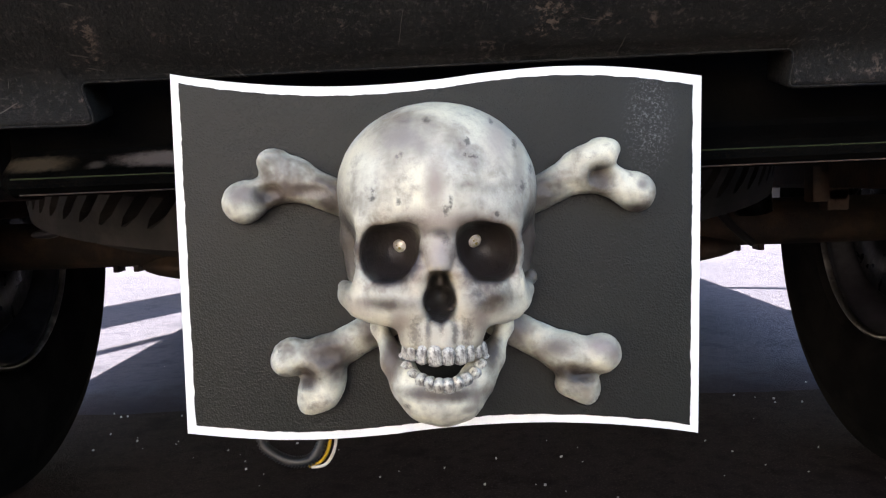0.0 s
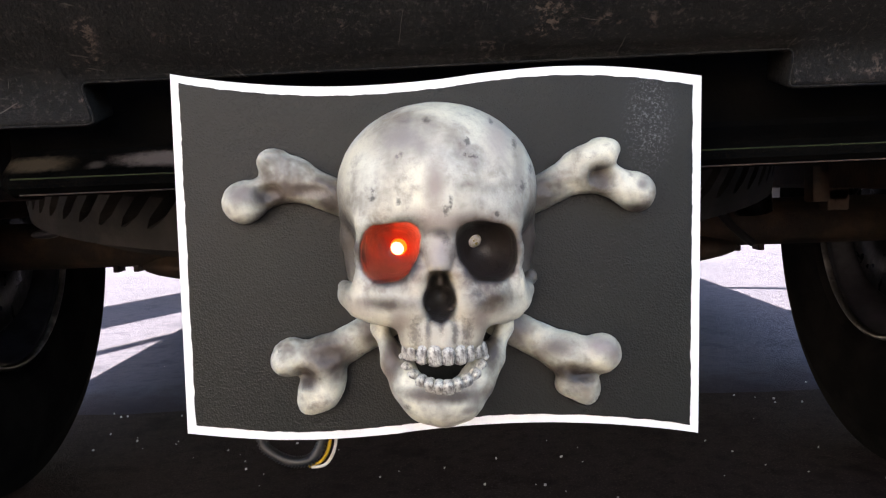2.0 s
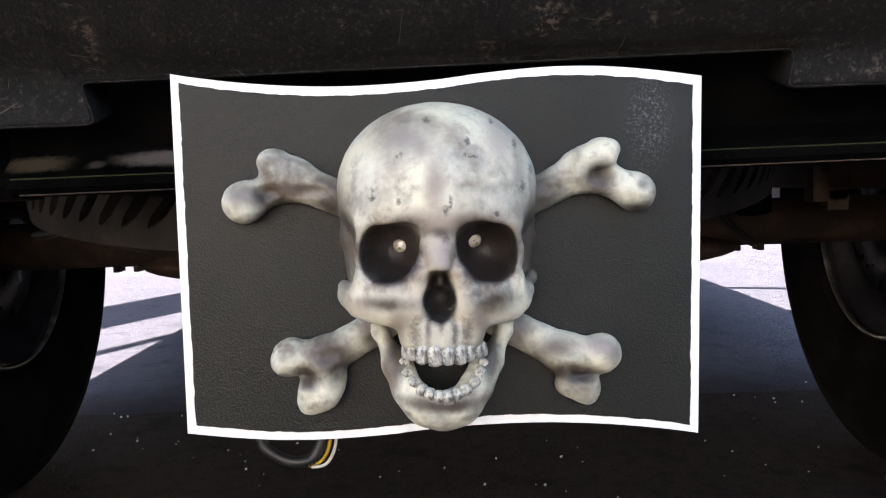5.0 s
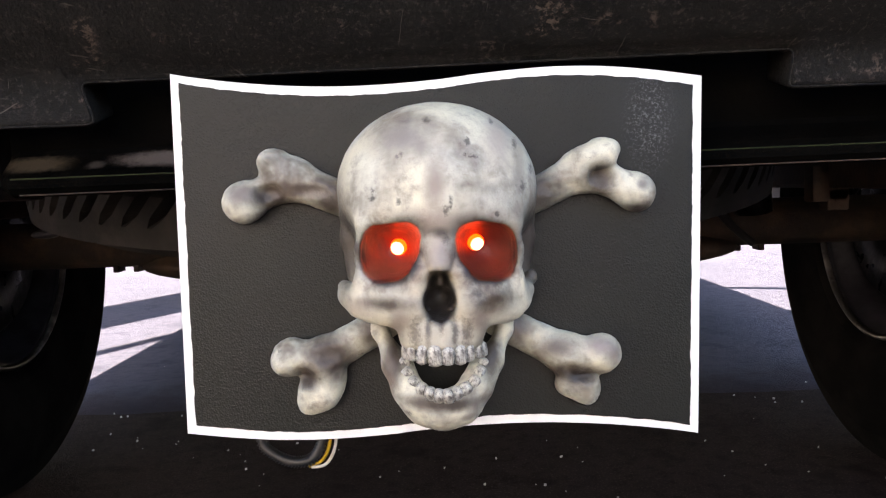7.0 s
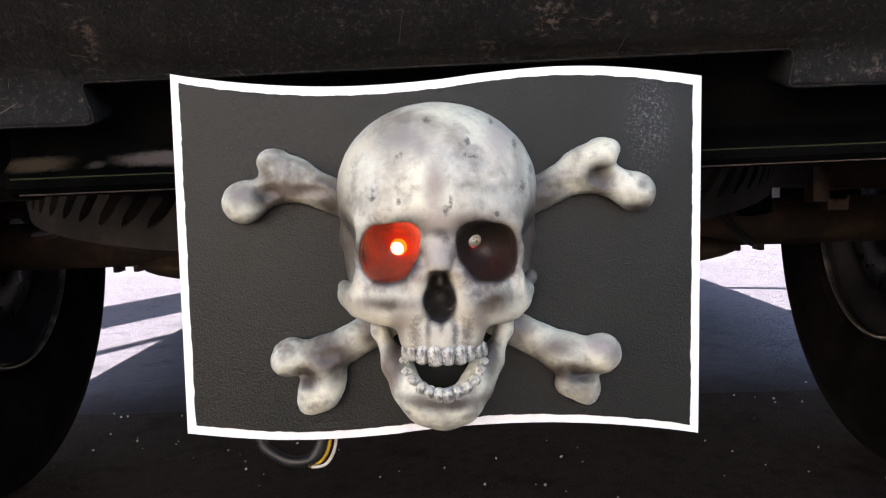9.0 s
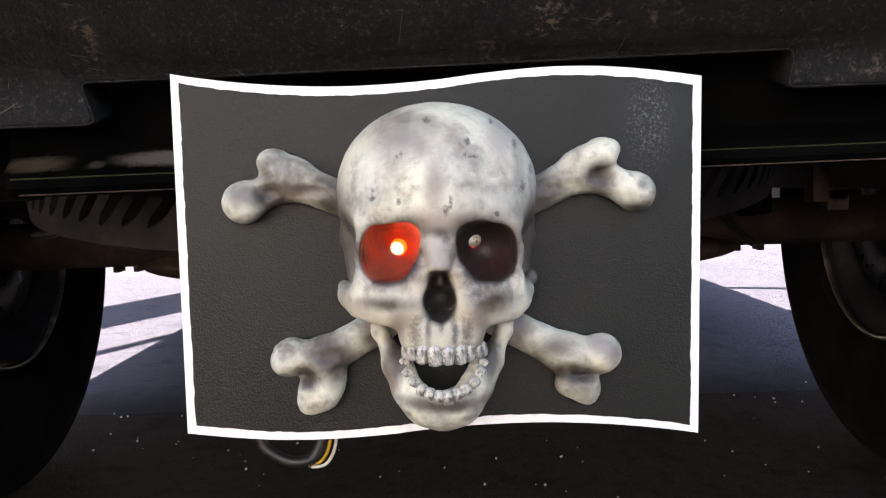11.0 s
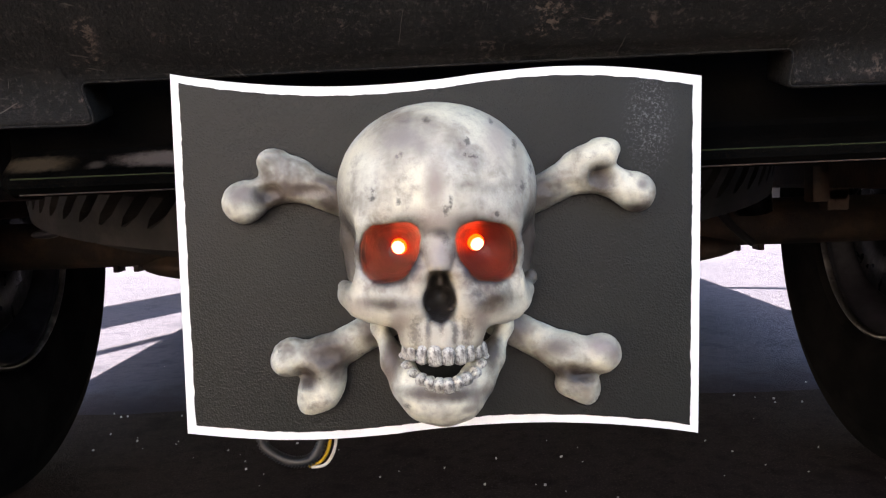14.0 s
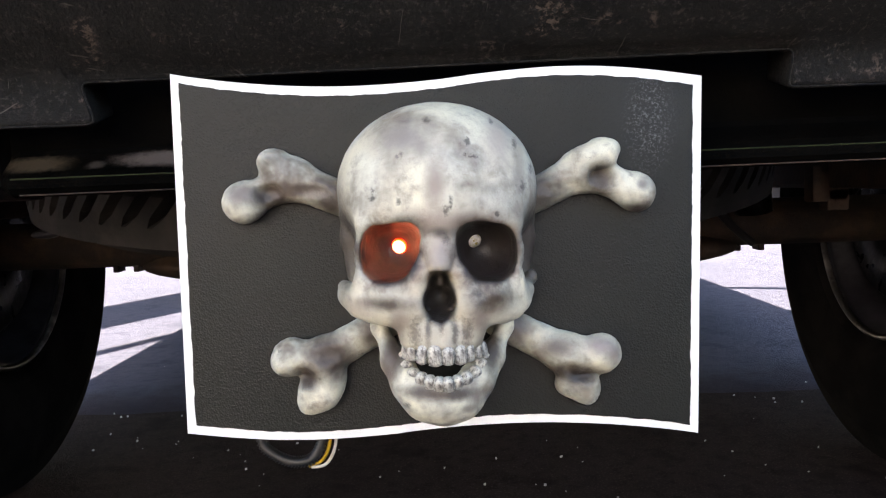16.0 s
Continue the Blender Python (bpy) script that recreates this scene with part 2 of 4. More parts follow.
k = Mat("tyre_rubber", 0.95, spec=0.01)
c = k.mix(k.ramp(k.noise(13, 4), 0.4, 0.7), (0.0042, 0.0040, 0.0040), (0.0095, 0.0088, 0.0085))
rubber = k.colour(c).bump(k.noise(300, 4), 0.0008, 0.4).m
k = Mat("dusty_worn_rubber", 0.85, spec=0.2)
c = k.mix(k.ramp(k.noise(15, 5), 0.4, 0.66), (0.007, 0.0062, 0.006), (0.022, 0.019, 0.017))
dusty_rubber = k.colour(c).bump(k.noise(300, 4), 0.0008, 0.4).m

k = Mat("painted_steel_rim", 0.45, 0.2)
rim_steel = k.colour(k.mix(k.ramp(k.noise(24, 4), 0.4, 0.66), (0.010, 0.010, 0.014), (0.034, 0.032, 0.040))).bump(k.noise(200, 3), 0.0005, 0.4).m

k = Mat("dark_body_paint", 0.3)
body_paint = k.colour(k.mix(k.ramp(k.noise(3, 4), 0.4, 0.7), (0.02, 0.02, 0.021), (0.03, 0.029, 0.028))).m

def asphalt_paint(name, dark, light, grit_tone, stain, darker_to=None):
    k = Mat(name, 0.95, spec=0.01)
    grit = k.noise(240, 4, 0.75)
    c = k.mix(k.ramp(k.noise(1.3, 5, 0.6), 0.35, 0.7), dark, light)
    c = k.mix(k.math("MULTIPLY", k.ramp(k.noise(34, 4, 0.7), 0.46, 0.66), 0.55), c, stain)
    c = k.mix(k.math("MULTIPLY", k.ramp(grit, 0.52, 0.72), 0.6), c, grit_tone)
    c = k.mix(k.math("MULTIPLY", k.ramp(k.noise(7, 4), 0.55, 0.7), 0.7), c, stain)
    if darker_to:
        # darker on the near margin, up to an uneven limit
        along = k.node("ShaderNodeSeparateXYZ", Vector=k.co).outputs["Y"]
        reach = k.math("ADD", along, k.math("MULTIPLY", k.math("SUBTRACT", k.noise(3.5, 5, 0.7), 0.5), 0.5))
        c = k.mix(k.math("MULTIPLY", k.ramp(reach, darker_to, darker_to - 0.35), 0.85), c, (0.030, 0.025, 0.032))
    return k.colour(c).bump(k.math("ADD", grit, k.noise(90, 3)), 0.008, 1.0).m


asphalt = asphalt_paint("brown_asphalt", (0.026, 0.0185, 0.0190), (0.037, 0.0265, 0.0268), (0.12, 0.090, 0.088), (0.0135, 0.0095, 0.0098))
# blue of the skylight and sunlit paleness are put into this colour
blue_asphalt = asphalt_paint("skylight_blue_asphalt", (0.070, 0.074, 0.100), (0.088, 0.092, 0.122), (0.18, 0.185, 0.22), (0.052, 0.055, 0.078), 1.62)

stone_chip = Mat("pale_stone_chip", 0.4).colour((0.45, 0.43, 0.42)).m
loom_plastic = Mat("black_loom_plastic", 0.45).colour((0.02, 0.02, 0.021)).m
yellow_wire = Mat("yellow_wire_jacket", 0.4).colour((0.55, 0.33, 0.03)).m
white_wire = Mat("white_wire_jacket", 0.4).colour((0.62, 0.56, 0.48)).m
# greenish colour for the painted highlight along the hitch beam's edge
green_highlight = Mat("green_highlight_paint", 0.6, spec=0.1).colour((0.020, 0.026, 0.012)).m
lamp_chip = Mat("led_chip", 0.35).colour((0.30, 0.24, 0.05)).m
k = Mat("led_clear_resin", 0.16, 0.3, 1.0)
k.colour(k.mix(k.ramp(k.noise(420, 3), 0.45, 0.6), (1.0, 0.99, 0.94), (0.80, 0.76, 0.56)))
lamp_resin = k.bump(k.noise(330, 2), 0.0012, 0.6).m
k = Mat("red_led_light")
k.b.inputs["Base Color"].default_value = (0.5, 0.02, 0.01, 1)
k.b.inputs["Emission Color"].default_value = (1.0, 0.030, 0.006, 1)
k.b.inputs["Emission Strength"].default_value = 1.35
lamp_light = k.m
k = Mat("white_hot_led_core")
k.b.inputs["Base Color"].default_value = (0.5, 0.1, 0.05, 1)
k.b.inputs["Emission Color"].default_value = (1.0, 0.46, 0.24, 1)
k.b.inputs["Emission Strength"].default_value = 0.62
lamp_core = k.m


# ---- mesh tools ----
def part(name, data, material, parent, label="", smooth=True, where=None):
    """Links a bmesh or mesh as one object under a thing or part."""
    if isinstance(data, bmesh.types.BMesh):
        me = bpy.data.meshes.new(name)
        bmesh.ops.recalc_face_normals(data, faces=data.faces)
        data.to_mesh(me)
        data.free()
    else:
        me = data
    if material and not me.materials:
        me.materials.append(material)
    if smooth:
        me.polygons.foreach_set("use_smooth", [True] * len(me.polygons))
    ob = new(name, me)
    if parent:
        ob.parent = parent
    if where is not None:
        ob.matrix_basis = where
    if label:
        ob["label"] = label
    return ob


def box_bm(size, centre=(0, 0, 0), bevel=0.0, segments=2):
    bm = bmesh.new()
    bmesh.ops.create_cube(bm, size=1)
    for v in bm.verts:
        v.co = Vector(v.co) * Vector(size) + Vector(centre)
    if bevel:
        bmesh.ops.bevel(bm, geom=bm.edges[:], offset=bevel, segments=segments, affect="EDGES", profile=0.6)
    return bm


def revolve_bm(profile, steps, axis="X"):
    """Spins a closed outline of (along, radius) about an axis."""
    bm = bmesh.new()
    rings = []
    for i in range(steps):
        t = 2 * math.pi * i / steps
        c, s = math.cos(t), math.sin(t)
        rings.append([bm.verts.new((a, r * c, r * s) if axis == "X" else (r * c, r * s, a) if axis == "Z" else (r * c, a, r * s)) for a, r in profile])
    n = len(profile)
    for i in range(steps):
        for j in range(n):
            bm.faces.new((rings[i][j], rings[(i + 1) % steps][j], rings[(i + 1) % steps][(j + 1) % n], rings[i][(j + 1) % n]))
    return bm


def tube_bm(points, radius, sides=12, ribs=0.0):
    """A round tube along a smooth line through points; ribs: depth of corrugation."""
    pts = [Vector(p) for p in points]
    fine = []
    per = 14
    for i in range(len(pts) - 1):
        p0, p1, p2, p3 = pts[max(i - 1, 0)], pts[i], pts[i + 1], pts[min(i + 2, len(pts) - 1)]
        for j in range(per):
            t = j / per
            fine.append(0.5 * (2 * p1 + (p2 - p0) * t + (2 * p0 - 5 * p1 + 4 * p2 - p3) * t * t + (3 * p1 - p0 - 3 * p2 + p3) * t ** 3))
    fine.append(pts[-1])
    bm = bmesh.new()
    rings = []
    for i, p in enumerate(fine):
        d = (fine[min(i + 1, len(fine) - 1)] - fine[max(i - 1, 0)]).normalized()
        u = d.orthogonal().normalized() if i == 0 else (u - d * u.dot(d)).normalized()
        w = d.cross(u)
        r = radius - (ribs if i % 2 else 0)
        rings.append([bm.verts.new(p + r * (math.cos(2 * math.pi * s / sides) * u + math.sin(2 * math.pi * s / sides) * w)) for s in range(sides)])
    for a, b in zip(rings, rings[1:]):
        for s in range(sides):
            bm.faces.new((a[s], a[(s + 1) % sides], b[(s + 1) % sides], b[s]))
    bm.faces.new(rings[0][::-1])
    bm.faces.new(rings[-1])
    return bm


class Clay:
    """A solid modelled from ellipsoids and tapered rods on a grid of (across, outward, up), in millimetres."""

    def __init__(self, lo, hi, step):
        self.lo, self.step = np.array(lo, "f"), step
        n = [int((b - a) / step) + 2 for a, b in zip(lo, hi)]
        self.axes = [(lo[i] + step * np.arange(n[i])).astype("f") for i in range(3)]
        self.x, self.d, self.z = self.axes[0][:, None, None], self.axes[1][None, :, None], self.axes[2][None, None, :]
        self.f = np.full(n, 50.0, "f")

    def ball(self, c, r):
        x, d, z = (self.x - c[0]) / r[0], (self.d - c[1]) / r[1], (self.z - c[2]) / r[2]
        k0 = np.sqrt(x * x + d * d + z * z)
        x, d, z = x / r[0], d / r[1], z / r[2]
        k1 = np.sqrt(x * x + d * d + z * z) + 1e-6
        return k0 * (k0 - 1) / k1

    def rod(self, a, b, ra, rb):
        ab = [b[i] - a[i] for i in range(3)]
        x, d, z = self.x - a[0], self.d - a[1], self.z - a[2]
        h = np.clip((x * ab[0] + d * ab[1] + z * ab[2]) / (sum(q * q for q in ab) + 1e-9), 0, 1)
        return np.sqrt((x - h * ab[0]) ** 2 + (d - h * ab[1]) ** 2 + (z - h * ab[2]) ** 2) - (ra + (rb - ra) * h)

    def add(self, g, k=4.0):
        h = np.maximum(k - np.abs(self.f - g), 0) / k
        self.f = (np.minimum(self.f, g) - h * h * k / 4).astype("f")

    def cut(self, g, k=2.0):
        h = np.maximum(k - np.abs(self.f + g), 0) / k
        self.f = (np.maximum(self.f, -g) + h * h * k / 4).astype("f")

    def rods(self, points, k=4.0):
        """points: (place, radius) in a chain."""
        for (a, ra), (b, rb) in zip(points, points[1:]):
            self.add(self.rod(a, b, ra, rb), k)

    def knead(self, depth):
        """Slight hand-modelled unevenness of the surface."""
        x, d, z = self.x, self.d, self.z
        self.f = (self.f + depth * (np.sin(0.33 * x + 0.21 * z + 1.3) * np.sin(0.29 * z - 0.24 * d) + 0.6 * np.sin(0.71 * x - 0.5 * d + 0.4) * np.sin(0.63 * z + 0.45 * x))).astype("f")

    def mesh(self, name, origin=(0, 0, 0)):
        """The surface of the solid as quads."""
        f = self.f
        inside = f < 0
        n = np.array(f.shape)
        m = tuple(n - 1)
        total, count = np.zeros((*m, 3), "f"), np.zeros(m, "f")
        for ax in range(3):
            o1, o2 = [q for q in range(3) if q != ax]
            for b in (0, 1):
                for c in (0, 1):
                    lo = [slice(0, m[q]) for q in range(3)]
                    lo[o1], lo[o2] = slice(b, b + m[o1]), slice(c, c + m[o2])
                    hi = list(lo)
                    hi[ax] = slice(1, 1 + m[ax])
                    f0, f1 = f[tuple(lo)], f[tuple(hi)]
                    hit = inside[tuple(lo)] != inside[tuple(hi)]
                    w = np.where(hit, f0 / np.where(hit, f0 - f1, 1), 0)
                    count += hit
                    total[..., ax] += w
                    total[..., o1] += hit * b
                    total[..., o2] += hit * c
        live = count > 0
        index = np.full(m, -1, np.int64)
        index[live] = np.arange(live.sum())
        places = np.argwhere(live) + total[live] / count[live][:, None]
        places = (places * self.step + self.lo) / 1000
        verts = np.stack([places[:, 0], -places[:, 1], places[:, 2]], 1) - np.array(origin)
        quads = []
        for ax in range(3):
            o1, o2 = (ax + 1) % 3, (ax + 2) % 3
            lo = [slice(None)] * 3
            hi = [slice(None)] * 3
            lo[ax], hi[ax] = slice(0, n[ax] - 1), slice(1, n[ax])
            for q in (o1, o2):
                lo[q] = hi[q] = slice(1, n[q] - 1)
            a, b = inside[tuple(lo)], inside[tuple(hi)]
            for turned, hit in ((False, a & ~b), (True, b & ~a)):
                e = np.argwhere(hit)
                e[:, o1] += 1
                e[:, o2] += 1
                ring = []
                for s1, s2 in ((0, 0), (-1, 0), (-1, -1), (0, -1)):
                    w = e.copy()
                    w[:, o1] += s1
                    w[:, o2] += s2
                    ring.append(index[w[:, 0], w[:, 1], w[:, 2]])
                ring = np.stack(ring, 1)
                quads.append(ring if turned else ring[:, ::-1])
        quads = np.concatenate(quads)
        me = bpy.data.meshes.new(name)
        me.vertices.add(len(verts))
        me.vertices.foreach_set("co", verts.astype("f").ravel())
        me.loops.add(quads.size)
        me.loops.foreach_set("vertex_index", quads.astype("i").ravel())
        me.polygons.add(len(quads))
        me.polygons.foreach_set("loop_start", np.arange(0, quads.size, 4, dtype="i"))
        me.update(calc_edges=True)
        me.validate()
        return me


# ---- ground ----
bm = bmesh.new()
bmesh.ops.create_grid(bm, x_segments=60, y_segments=60, size=400)
tagged(part("ground", bm, asphalt, None), "worn grey asphalt of a parking place", "ground", kind="structure")

# added sheet over the far ground, its colour tinted for skylight and sun
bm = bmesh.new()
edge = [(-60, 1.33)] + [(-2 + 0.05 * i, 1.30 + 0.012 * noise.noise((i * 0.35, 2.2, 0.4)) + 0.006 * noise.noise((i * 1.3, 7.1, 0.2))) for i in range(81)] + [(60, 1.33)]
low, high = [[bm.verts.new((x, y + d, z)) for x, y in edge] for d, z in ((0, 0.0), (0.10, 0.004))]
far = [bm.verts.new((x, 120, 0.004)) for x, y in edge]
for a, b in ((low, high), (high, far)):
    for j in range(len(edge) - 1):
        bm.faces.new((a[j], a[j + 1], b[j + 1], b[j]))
tagged(part("pavement", bm, blue_asphalt, None, smooth=False), "added asphalt sheet up to a straight seam, blue skylight in its colour", "pavement", kind="structure")

# dark surface of the added walls that block low skylight
dark_wall = Mat("dark_wall_face", 0.9, spec=0.2)
dark_wall = dark_wall.colour(dark_wall.mix(dark_wall.ramp(dark_wall.noise(2, 5), 0.4, 0.7), (0.030, 0.032, 0.036), (0.055, 0.058, 0.064))).m
# pale wall added out of view behind the camera as a reflector
bounce_wall = Mat("bounce_wall_face", 0.9, spec=0.2)
bounce_wall = bounce_wall.colour(bounce_wall.mix(bounce_wall.ramp(bounce_wall.noise(1.5, 5), 0.4, 0.7), (0.62, 0.585, 0.53), (0.54, 0.51, 0.455))).m
tagged(part("bounce_wall_south", box_bm((26, 0.2, 5.2), (-12.0, -14, 2.6)), bounce_wall, None, smooth=False), "unseen pale wall added to bounce sunlight onto the plaque", "wall", kind="structure")
# dark walls added out of view to cut the light near the horizon
for name, size, place in (("blocker_south_east", (12.9, 0.2, 2.4), (7.45, -14.3, 1.2)), ("blocker_west", (0.2, 32, 2.2), (-24, 1.9, 1.1)), ("blocker_east", (0.2, 32, 2.4), (14, 1.9, 1.2))):
    tagged(part(name, box_bm(size, place), dark_wall, None, smooth=False), "unseen dark wall added to hold back light from the horizon", "wall", kind="structure")

bm = bmesh.new()
rng = random.Random(4)
for i in range(170):
    x, y, r = rng.uniform(-0.9, 0.9), rng.uniform(0.4, 1.8), rng.uniform(0.0012, 0.0034)
    m = Matrix.Translation((x, y, r * 0.5)) @ Euler((rng.random() * 3, rng.random() * 3, rng.random() * 3)).to_matrix().to_4x4() @ Matrix.Diagonal((r, r * 0.8, r * 0.6, 1))
    bmesh.ops.create_icosphere(bm, subdivisions=1, radius=1, matrix=m)
tagged(part("stone_chips", bm, stone_chip, None, smooth=False), "small pale stone chips scattered on the asphalt", "gravel", kind="stuff")


# ---- an unseen gate-like caster added past the vehicle's front corner to lay shadow stripes on the asphalt ----
gate = tagged(new("shadow_caster"), "unseen shadow caster on two posts, panelled below its top rail", "gate")
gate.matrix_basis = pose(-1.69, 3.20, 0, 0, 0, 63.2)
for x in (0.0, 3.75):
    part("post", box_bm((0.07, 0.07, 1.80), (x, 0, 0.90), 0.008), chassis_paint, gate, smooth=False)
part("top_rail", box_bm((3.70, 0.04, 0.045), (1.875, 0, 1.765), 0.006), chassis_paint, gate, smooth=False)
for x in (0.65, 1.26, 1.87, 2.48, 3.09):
    part("caster_panel", box_bm((0.60, 0.03, 0.66), (x - 0.27, 0, 0.84), 0.004), chassis_paint, gate, smooth=False)
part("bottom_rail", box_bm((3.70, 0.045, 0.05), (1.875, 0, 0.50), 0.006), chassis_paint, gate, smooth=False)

# ---- the vehicle ----
vehicle = tagged(new("off_road_vehicle"), "black off-road vehicle seen low from behind, dusty underside", "car")


def tyre_profile(R, W, r):
    """Closed outline of a tyre's section as (along, radius)."""
    h = W / 2
    out = [(-h * 0.72, r), (-h * 0.93, r + 0.02), (-h, r + 0.45 * (R - r)), (-h * 0.97, R - 0.05), (-h * 0.88, R - 0.022), (-h * 0.74, R - 0.010),
           (-h * 0.3, R - 0.008), (h * 0.3, R - 0.008), (h * 0.74, R - 0.010), (h * 0.88, R - 0.022), (h * 0.97, R - 0.05), (h, r + 0.45 * (R - r)),
           (h * 0.93, r + 0.02), (h * 0.72, r)]
    return out


def tyre_bm(R=0.405, W=0.26, r=0.20, steps=222, period=6, slot=2, lean=5.0):
    """A tyre whose tread is cut by slanted grooves that meet two ring grooves."""
    side = tyre_profile(R, W, r)
    across = [0.84 - 0.07 * j for j in range(25)]
    left = [p for p in side if p[0] < 0][:4]
    right = [p for p in side if p[0] > 0][-4:]
    bm = bmesh.new()
    rings = []
    for i in range(steps):
        ring = [(*p, 0.0) for p in left]
        for u in reversed(across):
            crown = R - 0.004 - 0.020 * max(0.0, abs(u) - 0.55) ** 1.5
            lag = 2 * math.pi / steps * (lean * abs(u) ** 1.5 + (2.5 if u > 0 else 0))
            groove = (i % period) < slot and 0.2 < abs(u) < (0.66 if period > 5 else 0.9) or abs(abs(u) - 0.42) < 0.04 or abs(u) < 0.04
            ring.append((u * W / 2, crown - (0.013 if groove else 0), lag))
        ring += [(*p, 0.0) for p in right]
        t = 2 * math.pi * i / steps
        rings.append([bm.verts.new((a, q * math.cos(t + w), q * math.sin(t + w))) for a, q, w in ring])
    n = len(rings[0])
    for i in range(steps):
        for j in range(n):
            bm.faces.new((rings[i][j], rings[(i + 1) % steps][j], rings[(i + 1) % steps][(j + 1) % n], rings[i][(j + 1) % n]))
    return bm


tyre_mesh = bpy.data.meshes.new("tyre")
bm = tyre_bm()
bmesh.ops.recalc_face_normals(bm, faces=bm.faces)
bm.to_mesh(tyre_mesh)
bm.free()
# lighter, mottled ring along the rim's edge
lip_steel = Mat("pale_rim_lip", 0.4, 0.3)
lip_steel = lip_steel.colour(lip_steel.mix(lip_steel.ramp(lip_steel.noise(22, 4), 0.42, 0.62), (0.03, 0.027, 0.027), (0.17, 0.155, 0.145))).m
lip_mesh = bpy.data.meshes.new("rim_lip")
bm = revolve_bm([(-0.112 + 0.006 * math.cos(q * math.pi / 4), 0.196 + 0.0045 * math.sin(q * math.pi / 4)) for q in range(8)], 72)
bmesh.ops.recalc_face_normals(bm, faces=bm.faces)
bm.to_mesh(lip_mesh)
bm.free()
rim_mesh = bpy.data.meshes.new("rim")
bm = revolve_bm([(-0.105, 0.228), (-0.10, 0.212), (-0.085, 0.205), (-0.05, 0.195), (0.03, 0.19), (0.045, 0.12), (0.06, 0.07), (0.075, 0.02), (0.09, 0.02),
                 (0.075, 0.07), (0.06, 0.13), (0.05, 0.198), (0.09, 0.21), (0.105, 0.228), (0.097, 0.228), (0.08, 0.219), (-0.08, 0.219), (-0.097, 0.228)], 64)
bmesh.ops.recalc_face_normals(bm, faces=bm.faces)
bm.to_mesh(rim_mesh)
bm.free()
AXLE_Y, HUB = 0.86, 0.400
for side in (-1, 1):
    for y in (AXLE_Y, AXLE_Y + 2.5):
        wheel = part("wheel", tyre_mesh, rubber, vehicle, "black off-road tyre on a steel rim", smooth=False,
                     where=pose(side * 0.822, y, HUB, 17 * side + y * 30, 0, 0 if side > 0 else 180))
        part("rim", rim_mesh, rim_steel, wheel, "dull painted steel rim", where=Matrix.Diagonal((1, 0.88, 0.88, 1)))
        part("rim_lip", lip_mesh, lip_steel, wheel, "thin pale ring along the rim's edge")
        drum = revolve_bm([(-0.09, 0.02), (-0.09, 0.13), (-0.07, 0.15), (0.03, 0.15), (0.03, 0.02)], 40)
        part("brake_drum", drum, chassis_paint, wheel, "black brake drum")

part("spare_tyre", tyre_bm(0.46, 0.26, 0.22, 540, 6, 2, 22.0), dusty_rubber, vehicle, "worn black spare tyre slung flat under the bed", smooth=False, where=pose(-0.045, 0.60, 0.590, 7, 0, 0) @ pose(0, 0, 0, 0, 90, 8))
part("spare_rim", rim_mesh, rim_steel, vehicle, "steel rim of the spare tyre", where=pose(-0.045, 0.585, 0.594, 7, 0, 0) @ pose(0, 0, 0, 0, 90, 0))

# rear axle with its differential
axle = part("axle_housing", revolve_bm([(-0.72, 0.005), (-0.72, 0.038), (-0.30, 0.038), (-0.2, 0.044), (0.2, 0.044), (0.30, 0.038), (0.72, 0.038), (0.72, 0.005)], 32), rusty_iron, vehicle,
            "rusty brown axle tube", where=pose(0, AXLE_Y, HUB, 0, 0, 0))
bm = bmesh.new()
bmesh.ops.create_uvsphere(bm, u_segments=32, v_segments=20, radius=1, matrix=Matrix.Diagonal((0.485, 0.12, 0.042, 1)))
part("differential", bm, rusty_iron, axle, "rusty differential casing", where=pose(-0.005, -0.01, -0.038))
for x in (-0.531, -0.498, 0.478, 0.516):
    part("bolt", box_bm((0.010, 0.03, 0.016), (x, 0, -0.038), 0.002), rusty_iron, axle, smooth=False)
for side in (-1, 1):
    part("leaf_spring", box_bm((0.065, 1.3, 0.04), (0, 0, 0), 0.006), rusty_iron, vehicle, "rusty leaf spring pack", smooth=False, where=pose(side * 0.56, AXLE_Y + 0.05, HUB + 0.075))
    part("shock_absorber", tube_bm([(side * 0.48, AXLE_Y - 0.08, HUB + 0.02), (side * 0.44, AXLE_Y - 0.12, HUB + 0.30)], 0.028), chassis_paint, vehicle, "dusty black shock absorber")

for place, size in (((0.531, 0.650, 0.462), (0.05, 0.03, 0.05)), ((0.564, 0.650, 0.483), (0.10, 0.03, 0.016)), ((0.541, 0.650, 0.440), (0.03, 0.03, 0.03))):
    part("shock_bracket", box_bm(size, (0, 0, 0), 0.003), rusty_iron, vehicle, "rusty shock absorber bracket", smooth=False, where=Matrix.Translation(place))
bm = bmesh.new()
bmesh.ops.create_uvsphere(bm, u_segments=20, v_segments=12, radius=1, matrix=Matrix.Diagonal((0.018, 0.014, 0.006, 1)))
part("bump_stop", bm, rim_steel, vehicle, "grey bump stop cap", where=Matrix.Translation((-0.524, 0.600, 0.431)))
part("brake_hose", tube_bm([(0.465, 0.750, 0.375), (0.414, 0.700, 0.409), (0.373, 0.650, 0.448), (0.387, 0.600, 0.478)], 0.006, 10), loom_plastic, vehicle, "black rubber brake hose")

